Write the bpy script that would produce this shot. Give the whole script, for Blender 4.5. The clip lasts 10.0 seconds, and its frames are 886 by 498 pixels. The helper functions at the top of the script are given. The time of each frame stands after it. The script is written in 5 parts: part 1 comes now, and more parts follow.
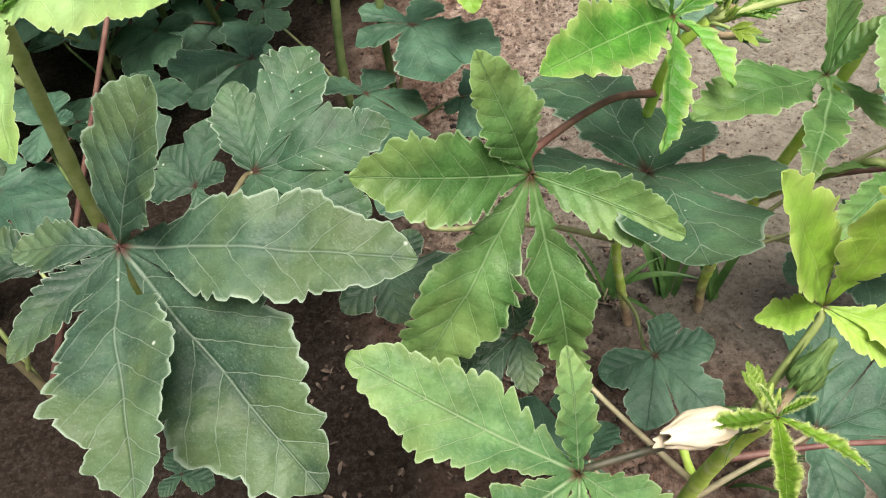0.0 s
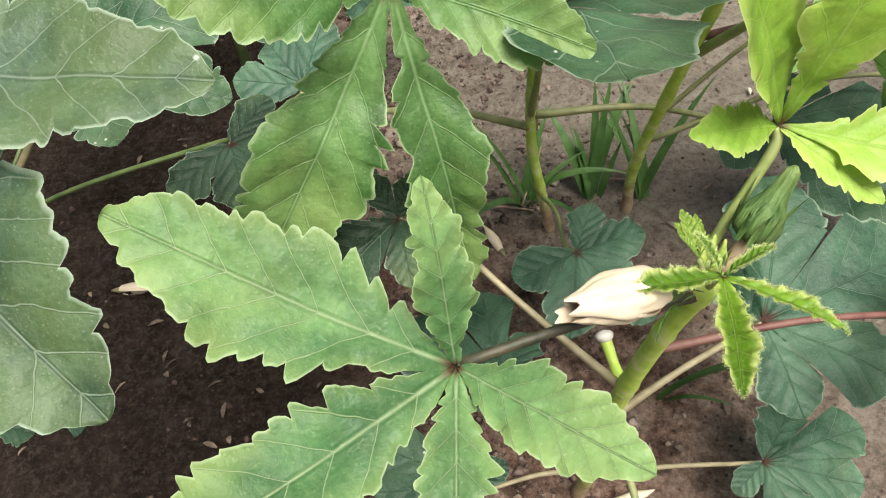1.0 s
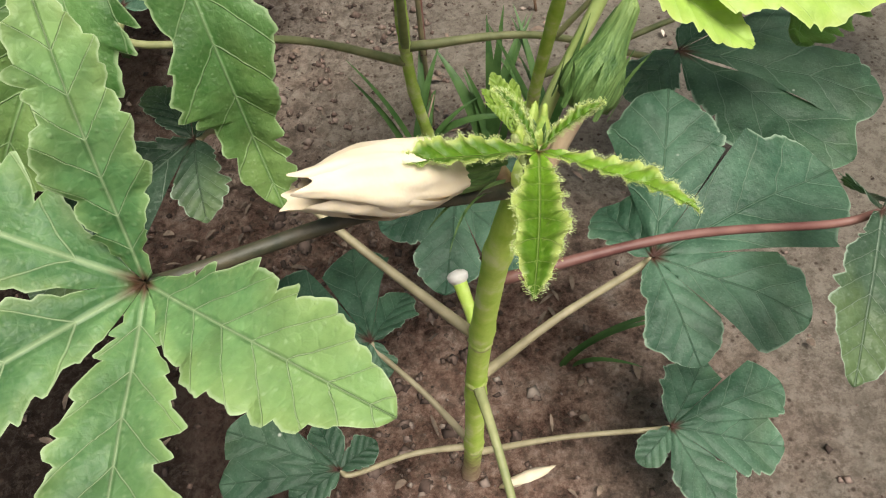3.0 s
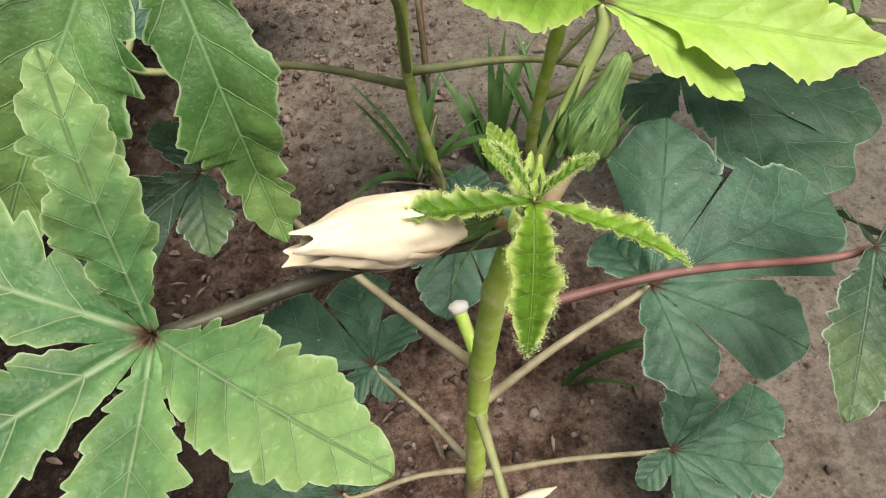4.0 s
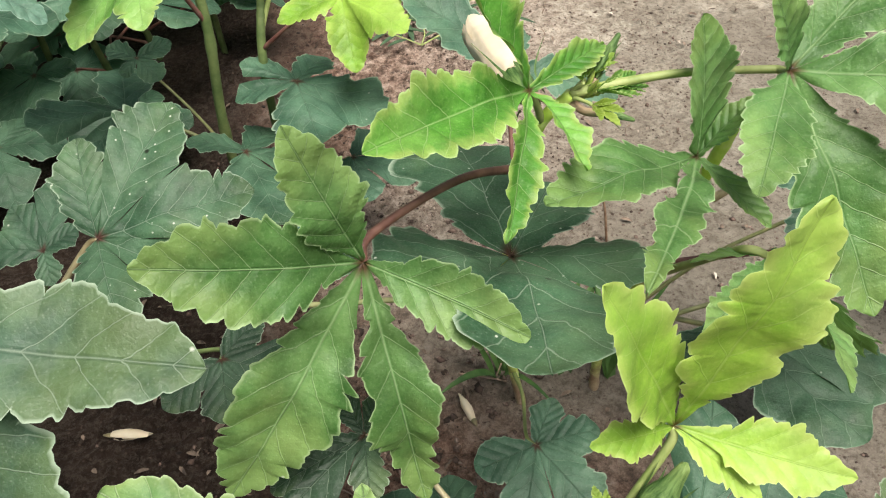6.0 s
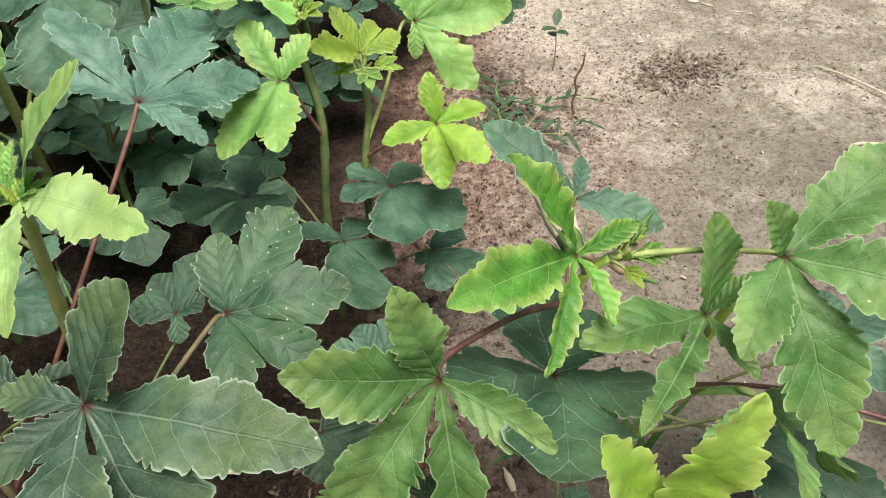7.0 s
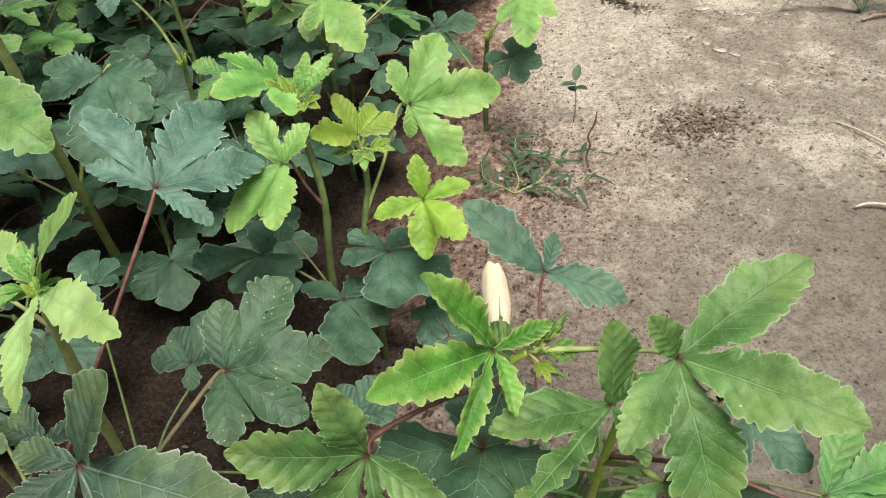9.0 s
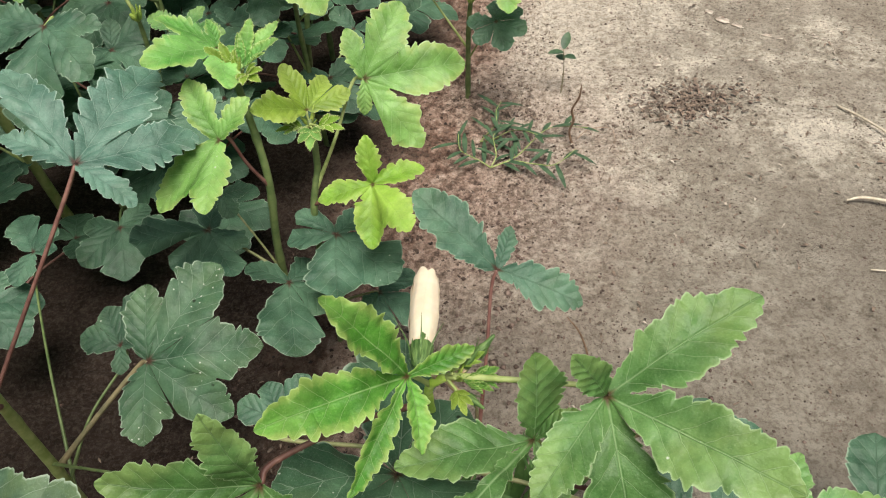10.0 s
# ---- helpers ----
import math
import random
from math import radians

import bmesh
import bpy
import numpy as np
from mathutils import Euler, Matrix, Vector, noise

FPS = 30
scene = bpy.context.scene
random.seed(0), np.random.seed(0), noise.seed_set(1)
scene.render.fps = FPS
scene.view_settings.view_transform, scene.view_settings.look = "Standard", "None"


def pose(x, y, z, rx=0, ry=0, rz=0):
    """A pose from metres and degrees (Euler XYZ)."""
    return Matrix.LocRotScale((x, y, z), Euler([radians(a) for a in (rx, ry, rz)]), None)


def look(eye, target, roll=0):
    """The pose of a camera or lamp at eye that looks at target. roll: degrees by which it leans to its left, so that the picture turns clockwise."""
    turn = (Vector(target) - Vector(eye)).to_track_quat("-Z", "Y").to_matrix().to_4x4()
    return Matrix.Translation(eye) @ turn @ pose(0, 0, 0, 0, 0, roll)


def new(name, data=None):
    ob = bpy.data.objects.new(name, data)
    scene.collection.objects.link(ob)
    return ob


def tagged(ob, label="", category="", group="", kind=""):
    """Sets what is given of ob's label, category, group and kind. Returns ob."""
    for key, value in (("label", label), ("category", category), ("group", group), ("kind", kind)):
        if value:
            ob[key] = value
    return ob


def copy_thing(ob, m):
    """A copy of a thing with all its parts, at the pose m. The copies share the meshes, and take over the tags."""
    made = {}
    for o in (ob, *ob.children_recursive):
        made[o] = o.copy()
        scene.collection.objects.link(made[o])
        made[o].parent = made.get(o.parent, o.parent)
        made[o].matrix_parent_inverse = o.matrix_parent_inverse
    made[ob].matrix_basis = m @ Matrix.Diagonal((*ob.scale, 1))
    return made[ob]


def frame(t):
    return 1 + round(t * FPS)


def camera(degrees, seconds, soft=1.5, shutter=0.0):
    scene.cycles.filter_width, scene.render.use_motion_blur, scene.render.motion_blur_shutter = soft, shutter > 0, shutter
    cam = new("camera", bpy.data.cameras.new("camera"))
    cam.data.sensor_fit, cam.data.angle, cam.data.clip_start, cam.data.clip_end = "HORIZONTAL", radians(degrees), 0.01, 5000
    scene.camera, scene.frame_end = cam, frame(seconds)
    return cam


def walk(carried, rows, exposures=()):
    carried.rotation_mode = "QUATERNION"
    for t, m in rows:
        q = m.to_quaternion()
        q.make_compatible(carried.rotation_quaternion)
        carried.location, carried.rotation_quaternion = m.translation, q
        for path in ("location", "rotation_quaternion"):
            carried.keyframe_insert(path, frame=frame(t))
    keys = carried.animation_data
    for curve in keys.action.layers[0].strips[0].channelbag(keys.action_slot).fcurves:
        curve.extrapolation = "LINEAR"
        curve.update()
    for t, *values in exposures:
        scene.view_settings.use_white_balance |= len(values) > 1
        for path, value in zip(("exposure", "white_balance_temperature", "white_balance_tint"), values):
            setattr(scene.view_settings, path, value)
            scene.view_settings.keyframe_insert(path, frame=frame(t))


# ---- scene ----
cam = camera(59.7, 10.0, soft=1.1)
PATH = [
    (0, (0.105, 0.076, 0.914), (-0.021, 1.377, -0.6), -9.9),
    (0.5, (0.099, 0.107, 0.829), (0.018, 1.349, -0.736), -9.0),
    (1, (0.143, 0.115, 0.765), (0.154, 1.31, -0.838), -8.0),
    (1.5, (0.183, 0.107, 0.714), (0.262, 1.267, -0.912), -6.9),
    (2, (0.211, 0.122, 0.692), (0.319, 1.304, -0.917), -7.3),
    (2.2, (0.213, 0.124, 0.675), (0.326, 1.284, -0.95), -6.6),
    (3.5, (0.218, 0.135, 0.655), (0.339, 1.313, -0.957), -5.7),
    (4, (0.22, 0.137, 0.67), (0.331, 1.324, -0.937), -6.2),
    (4.5, (0.214, 0.134, 0.693), (0.334, 1.378, -0.869), -4.9),
    (5, (0.196, 0.139, 0.751), (0.291, 1.452, -0.755), -3.6),
    (5.5, (0.178, 0.158, 0.811), (0.265, 1.509, -0.661), -3.7),
    (6.8, (0.185, 0.08, 1.011), (0.084, 1.523, -0.369), -3.3),
    (7, (0.182, 0.069, 1.048), (0.056, 1.533, -0.308), -2.9),
    (7.5, (0.18, 0.042, 1.132), (0.041, 1.554, -0.169), -1.9),
    (8, (0.19, 0.01, 1.198), (0.002, 1.536, -0.081), -3.2),
    (8.5, (0.251, 0.024, 1.231), (-0.046, 1.525, -0.056), -5.4),
    (9, (0.329, 0.055, 1.187), (0.015, 1.516, -0.142), -6.3),
    (9.5, (0.406, 0.047, 1.163), (0.129, 1.481, -0.203), -6.0),
    (10, (0.4, 0.172, 1.175), (0.076, 1.535, -0.252), -4.5),
]
walk(cam, [(t, look(eye, target, roll)) for t, eye, target, roll in PATH], [(0.0, 0.7), (0.5, 0.8), (1.0, 0.7), (1.5, 0.57), (2.0, 0.55), (4.0, 0.5), (5.5, 0.68), (7.0, 0.54), (8.5, 0.42), (10.0, 0.33)])

# ---- world and sun ----
world = bpy.data.worlds.new("hazy_sky")
scene.world = world
world.use_nodes = True
wn, wl = world.node_tree.nodes, world.node_tree.links
sky = wn.new("ShaderNodeTexSky")
sky.sky_type, sky.sun_disc = "NISHITA", False
SUN_UP, SUN_TURN = 71.0, 150.0
sky.sun_elevation, sky.sun_rotation = radians(SUN_UP), radians(SUN_TURN)
sky.dust_density, sky.air_density = 8.0, 0.7
wl.new(sky.outputs[0], wn["Background"].inputs[0])
wn["Background"].inputs[1].default_value = 0.062
lamp = bpy.data.lights.new("sun", "SUN")
lamp.energy, lamp.angle, lamp.color = 3.8, radians(32), (1.0, 0.96, 0.87)
sun = new("sun", lamp)
sun.matrix_world = look((3 * math.sin(radians(SUN_TURN)), 3 * math.cos(radians(SUN_TURN)), 3 * math.tan(radians(SUN_UP))), (0, 0, 0))

# ---- materials ----
def nodes_of(name):
    m = bpy.data.materials.new(name)
    m.use_nodes = True
    nt = m.node_tree
    return m, nt.nodes, nt.links, nt.nodes["Principled BSDF"]


def math_node(nd, lk, op, a, b=None, c=None):
    n = nd.new("ShaderNodeMath")
    n.operation = op
    for i, v in enumerate((a, b, c)):
        if v is None:
            continue
        if isinstance(v, (int, float)):
            n.inputs[i].default_value = v
        else:
            lk.new(v, n.inputs[i])
    return n.outputs[0]


def mix_col(nd, lk, fac, a, b, blend="MIX"):
    n = nd.new("ShaderNodeMix")
    n.data_type, n.blend_type = "RGBA", blend
    for i, v in ((0, fac), (6, a), (7, b)):
        if isinstance(v, (int, float)):
            n.inputs[i].default_value = v
        elif isinstance(v, tuple):
            n.inputs[i].default_value = (*v, 1)
        else:
            lk.new(v, n.inputs[i])
    return n.outputs[2]


def ramp(nd, lk, fac, stops):
    n = nd.new("ShaderNodeValToRGB")
    el = n.color_ramp.elements
    while len(el) < len(stops):
        el.new(0.5)
    for e, (p, c) in zip(el, stops):
        e.position, e.color = p, (*c, 1) if isinstance(c, tuple) else (c, c, c, 1)
    lk.new(fac, n.inputs[0])
    return n.outputs[0]


def noise_tex(nd, lk, vec, scale, detail=4, rough=0.55):
    n = nd.new("ShaderNodeTexNoise")
    n.inputs["Scale"].default_value, n.inputs["Detail"].default_value, n.inputs["Roughness"].default_value = scale, detail, rough
    lk.new(vec, n.inputs["Vector"])
    return n.outputs["Fac"]


def leaf_material(name, base, pale, vein, glow, rough=0.5, young=0.0, rib=0.5, bites=0.56, red=(0.07, 0.013, 0.012), fringe=0.0, rim_from=0.93, gloss=0.34, relief=0.85):
    """Blade with pale ribs: the first map holds (across, along) each lobe, the second (edge, plain distance from the midrib)."""
    m, nd, lk, bsdf = nodes_of(name)
    uv = nd.new("ShaderNodeUVMap")
    uv.uv_map = "blade"
    sep = nd.new("ShaderNodeSeparateXYZ")
    lk.new(uv.outputs[0], sep.inputs[0])
    across = math_node(nd, lk, "ABSOLUTE", math_node(nd, lk, "SUBTRACT", sep.outputs[0], 0.5))
    along = sep.outputs[1]
    uv2 = nd.new("ShaderNodeUVMap")
    uv2.uv_map = "edge"
    sep2 = nd.new("ShaderNodeSeparateXYZ")
    lk.new(uv2.outputs[0], sep2.inputs[0])
    obj = nd.new("ShaderNodeTexCoord").outputs["Object"]
    info = nd.new("ShaderNodeObjectInfo")
    wob = noise_tex(nd, lk, obj, 45, 2)
    wob = math_node(nd, lk, "MULTIPLY", math_node(nd, lk, "SUBTRACT", wob, 0.5), 0.05)
    # midrib, thinner towards the tip
    wid = math_node(nd, lk, "MULTIPLY_ADD", along, -0.0055, 0.0082)
    off = sep2.outputs[1]
    mid = math_node(nd, lk, "SUBTRACT", 1.0, math_node(nd, lk, "SMOOTH_MIN", 1.0, math_node(nd, lk, "DIVIDE", off, wid), 0.3))
    mid = math_node(nd, lk, "MAXIMUM", mid, 0.0)
    # side ribs that leave the midrib forwards, in pairs
    side = math_node(nd, lk, "SUBTRACT", math_node(nd, lk, "ADD", along, wob), math_node(nd, lk, "MULTIPLY", across, 1.15))
    cell = math_node(nd, lk, "FRACT", math_node(nd, lk, "MULTIPLY", side, 7.6))
    tri_w = math_node(nd, lk, "ABSOLUTE", math_node(nd, lk, "SUBTRACT", cell, 0.5))
    lat = nd.new("ShaderNodeMapRange")
    lat.inputs[1].default_value, lat.inputs[2].default_value = 0.47, 0.492
    lk.new(tri_w, lat.inputs[0])
    lat = math_node(nd, lk, "MULTIPLY", lat.outputs[0], math_node(nd, lk, "MULTIPLY_ADD", sep2.outputs[0], -0.35, 0.92))
    net = nd.new("ShaderNodeTexVoronoi")
    net.feature = "DISTANCE_TO_EDGE"
    net.inputs["Scale"].default_value = 260
    lk.new(obj, net.inputs["Vector"])
    fine = nd.new("ShaderNodeMapRange")
    fine.inputs[1].default_value, fine.inputs[2].default_value, fine.inputs[3].default_value, fine.inputs[4].default_value = 0.0, 0.12, 1.0, 0.0
    lk.new(net.outputs["Distance"], fine.inputs[0])
    ribs = math_node(nd, lk, "MAXIMUM", mid, lat)
    # colour
    patch = noise_tex(nd, lk, obj, 14, 5)
    grain = noise_tex(nd, lk, obj, 420, 3)
    blot = noise_tex(nd, lk, obj, 75, 5, 0.7)
    tone = math_node(nd, lk, "ADD", math_node(nd, lk, "MULTIPLY", patch, 0.6), math_node(nd, lk, "ADD", math_node(nd, lk, "MULTIPLY", grain, 0.2), math_node(nd, lk, "MULTIPLY", blot, 0.2)))
    swell = math_node(nd, lk, "SINE", math_node(nd, lk, "MULTIPLY", cell, 3.14159))
    tone = math_node(nd, lk, "MULTIPLY_ADD", math_node(nd, lk, "SUBTRACT", tone, 0.5), 1.7, math_node(nd, lk, "MULTIPLY_ADD", swell, 0.03, 0.475))
    col = ramp(nd, lk, tone, [(0.34, base), (0.66, pale)])
    # duller stretches and brighter ones, a hand's width apart
    drift = noise_tex(nd, lk, obj, 32, 6, 0.62)
    col = mix_col(nd, lk, 1.0, col, ramp(nd, lk, drift, [(0.34, 0.68), (0.52, 1.0), (0.7, 1.28)]), "MULTIPLY")
    hue = nd.new("ShaderNodeHueSaturation")
    lk.new(math_node(nd, lk, "MULTIPLY_ADD", info.outputs["Random"], 0.024, 0.488), hue.inputs["Hue"])
    lk.new(math_node(nd, lk, "MULTIPLY_ADD", info.outputs["Random"], 0.36, 0.82), hue.inputs["Value"])
    lk.new(col, hue.inputs["Color"])
    # tips and margins of young blades are yellower
    tip = nd.new("ShaderNodeMapRange")
    tip.interpolation_type = "SMOOTHSTEP"
    tip.inputs[1].default_value, tip.inputs[2].default_value = 0.45, 1.05
    flush = math_node(nd, lk, "MULTIPLY", math_node(nd, lk, "SUBTRACT", noise_tex(nd, lk, obj, 20, 4), 0.5), 1.9)
    lk.new(math_node(nd, lk, "ADD", flush, math_node(nd, lk, "ADD", along, math_node(nd, lk, "MULTIPLY", across, 0.9))), tip.inputs[0])
    col = mix_col(nd, lk, math_node(nd, lk, "MULTIPLY", tip.outputs[0], young), hue.outputs[0], (0.37, 0.5, 0.15))
    col = mix_col(nd, lk, math_node(nd, lk, "MULTIPLY", fine.outputs[0], 0.05), col, vein)
    # a groove on both sides of the midrib, its shade mixed into the colour
    grv = nd.new("ShaderNodeMapRange")
    grv.inputs[1].default_value, grv.inputs[2].default_value, grv.inputs[3].default_value, grv.inputs[4].default_value = 1.0, 2.3, 0.3, 0.0
    lk.new(math_node(nd, lk, "DIVIDE", off, wid), grv.inputs[0])
    col = mix_col(nd, lk, grv.outputs[0], col, base)
    col = mix_col(nd, lk, math_node(nd, lk, "MULTIPLY", ribs, rib), col, vein)
    # specks of dust and old bites
    spk = nd.new("ShaderNodeTexVoronoi")
    spk.inputs["Scale"].default_value = 34 if bites > 0.5 else 70
    lk.new(obj, spk.inputs["Vector"])
    dot = nd.new("ShaderNodeMapRange")
    dot.inputs[1].default_value, dot.inputs[2].default_value, dot.inputs[3].default_value, dot.inputs[4].default_value = *((0.02, 0.06) if bites > 0.5 else (0.05, 0.1)), 1.0, 0.0
    lk.new(spk.outputs["Distance"], dot.inputs[0])
    col = mix_col(nd, lk, math_node(nd, lk, "MULTIPLY", dot.outputs[0], math_node(nd, lk, "GREATER_THAN", patch, bites)), col, (0.55, 0.6, 0.5))
    if bites < 0.5:
        hole = nd.new("ShaderNodeTexVoronoi")
        hole.inputs["Scale"].default_value = 24
        lk.new(obj, hole.inputs["Vector"])
        hm = nd.new("ShaderNodeMapRange")
        hm.inputs[1].default_value, hm.inputs[2].default_value, hm.inputs[3].default_value, hm.inputs[4].default_value = 0.05, 0.075, 1.0, 0.0
        lk.new(math_node(nd, lk, "MULTIPLY_ADD", math_node(nd, lk, "SUBTRACT", blot, 0.5), 0.12, hole.outputs["Distance"]), hm.inputs[0])
        col = mix_col(nd, lk, math_node(nd, lk, "MULTIPLY", hm.outputs[0], math_node(nd, lk, "GREATER_THAN", drift, 0.5)), col, (0.012, 0.014, 0.01))
    hair = nd.new("ShaderNodeTexVoronoi")
    hair.inputs["Scale"].default_value = 330
    lk.new(obj, hair.inputs["Vector"])
    hd = nd.new("ShaderNodeMapRange")
    hd.inputs[1].default_value, hd.inputs[2].default_value, hd.inputs[3].default_value, hd.inputs[4].default_value = 0.1, 0.28, 0.3, 0.0
    lk.new(hair.outputs["Distance"], hd.inputs[0])
    col = mix_col(nd, lk, math_node(nd, lk, "MULTIPLY", hd.outputs[0], blot), col, vein)
    # yellower band along the margin of young blades
    if fringe:
        band = nd.new("ShaderNodeMapRange")
        band.interpolation_type = "SMOOTHSTEP"
        band.inputs[1].default_value, band.inputs[2].default_value = 0.5, 1.05
        lk.new(math_node(nd, lk, "ADD", sep2.outputs[0], math_node(nd, lk, "MULTIPLY", math_node(nd, lk, "SUBTRACT", blot, 0.5), 0.7)), band.inputs[0])
        col = mix_col(nd, lk, math_node(nd, lk, "MULTIPLY", band.outputs[0], fringe), col, (0.5, 0.56, 0.17))
    # pale hairy margin
    rim = nd.new("ShaderNodeMapRange")
    rim.inputs[1].default_value, rim.inputs[2].default_value = rim_from, 0.99
    lk.new(sep2.outputs[0], rim.inputs[0])
    col = mix_col(nd, lk, math_node(nd, lk, "MULTIPLY", rim.outputs[0], 0.8), col, vein)
    # red where the stalk joins
    heart = math_node(nd, lk, "ADD", math_node(nd, lk, "MULTIPLY", across, 2.0), along)
    hr = nd.new("ShaderNodeMapRange")
    hr.inputs[1].default_value, hr.inputs[2].default_value, hr.inputs[3].default_value, hr.inputs[4].default_value = 0.028, 0.08, 0.9, 0.0
    lk.new(heart, hr.inputs[0])
    col = mix_col(nd, lk, hr.outputs[0], col, red)
    lk.new(col, bsdf.inputs["Base Color"])
    lk.new(math_node(nd, lk, "MULTIPLY_ADD", blot, 0.3, rough - 0.08), bsdf.inputs["Roughness"])
    bsdf.inputs["Specular IOR Level"].default_value = gloss
    hgt = math_node(nd, lk, "ADD", math_node(nd, lk, "MULTIPLY", ribs, 0.2), math_node(nd, lk, "MULTIPLY_ADD", grv.outputs[0], -0.5, math_node(nd, lk, "MULTIPLY", fine.outputs[0], -0.02)))
    quilt = math_node(nd, lk, "MULTIPLY_ADD", noise_tex(nd, lk, obj, 70, 3), 0.75, math_node(nd, lk, "MULTIPLY", swell, 0.34))
    hgt = math_node(nd, lk, "ADD", hgt, math_node(nd, lk, "ADD", quilt, math_node(nd, lk, "ADD", math_node(nd, lk, "MULTIPLY", noise_tex(nd, lk, obj, 200, 4, 0.6), 0.2), math_node(nd, lk, "MULTIPLY", hd.outputs[0], 0.16))))
    bump = nd.new("ShaderNodeBump")
    bump.inputs["Strength"].default_value, bump.inputs["Distance"].default_value = relief, 0.003
    lk.new(hgt, bump.inputs["Height"])
    lk.new(bump.outputs[0], bsdf.inputs["Normal"])
    tr = nd.new("ShaderNodeBsdfTranslucent")
    lk.new(mix_col(nd, lk, 0.6, col, glow), tr.inputs["Color"])
    lk.new(bump.outputs[0], tr.inputs["Normal"])
    mx = nd.new("ShaderNodeMixShader")
    mx.inputs[0].default_value = 0.24
    lk.new(bsdf.outputs[0], mx.inputs[1])
    lk.new(tr.outputs[0], mx.inputs[2])
    lk.new(mx.outputs[0], nd["Material Output"].inputs["Surface"])
    return m


def plain_material(name, a, b, scale, rough=0.55, bump_mm=0.4, sub=0.0, detail=4):
    m, nd, lk, bsdf = nodes_of(name)
    obj = nd.new("ShaderNodeTexCoord").outputs["Object"]
    f = noise_tex(nd, lk, obj, scale, detail)
    lk.new(ramp(nd, lk, f, [(0.35, a), (0.65, b)]), bsdf.inputs["Base Color"])
    bsdf.inputs["Roughness"].default_value = rough
    bsdf.inputs["Subsurface Weight"].default_value = sub
    bsdf.inputs["Subsurface Radius"].default_value = (0.006, 0.005, 0.003)
    bump = nd.new("ShaderNodeBump")
    bump.inputs["Strength"].default_value, bump.inputs["Distance"].default_value = 0.6, bump_mm / 1000
    lk.new(noise_tex(nd, lk, obj, scale * 4, 3), bump.inputs["Height"])
    lk.new(bump.outputs[0], bsdf.inputs["Normal"])
    return m



def stem_material():
    """Yellow-green skin that turns into tan bark near the soil, with pale bloom and scars."""
    m, nd, lk, bsdf = nodes_of("stem_skin")
    obj = nd.new("ShaderNodeTexCoord").outputs["Object"]
    sep = nd.new("ShaderNodeSeparateXYZ")
    lk.new(obj, sep.inputs[0])
    f = noise_tex(nd, lk, obj, 60, 5)
    skin = ramp(nd, lk, f, [(0.36, (0.44, 0.68, 0.07)), (0.55, (0.58, 0.78, 0.14)), (0.68, (0.74, 0.84, 0.34))])
    bark = ramp(nd, lk, f, [(0.38, (0.3, 0.2, 0.12)), (0.62, (0.5, 0.38, 0.25))])
    low = nd.new("ShaderNodeMapRange")
    low.interpolation_type = "SMOOTHSTEP"
    low.inputs[1].default_value, low.inputs[2].default_value, low.inputs[3].default_value, low.inputs[4].default_value = 0.02, 0.11, 1.0, 0.0
    lk.new(math_node(nd, lk, "ADD", sep.outputs[2], math_node(nd, lk, "MULTIPLY", math_node(nd, lk, "SUBTRACT", f, 0.5), 0.1)), low.inputs[0])
    lk.new(mix_col(nd, lk, low.outputs[0], skin, bark), bsdf.inputs["Base Color"])
    bsdf.inputs["Roughness"].default_value = 0.55
    bsdf.inputs["Subsurface Weight"].default_value = 0.1
    bsdf.inputs["Subsurface Radius"].default_value = (0.006, 0.005, 0.003)
    bump = nd.new("ShaderNodeBump")
    bump.inputs["Strength"].default_value, bump.inputs["Distance"].default_value = 0.6, 0.0008
    lk.new(noise_tex(nd, lk, obj, 260, 4), bump.inputs["Height"])
    lk.new(bump.outputs[0], bsdf.inputs["Normal"])
    return m


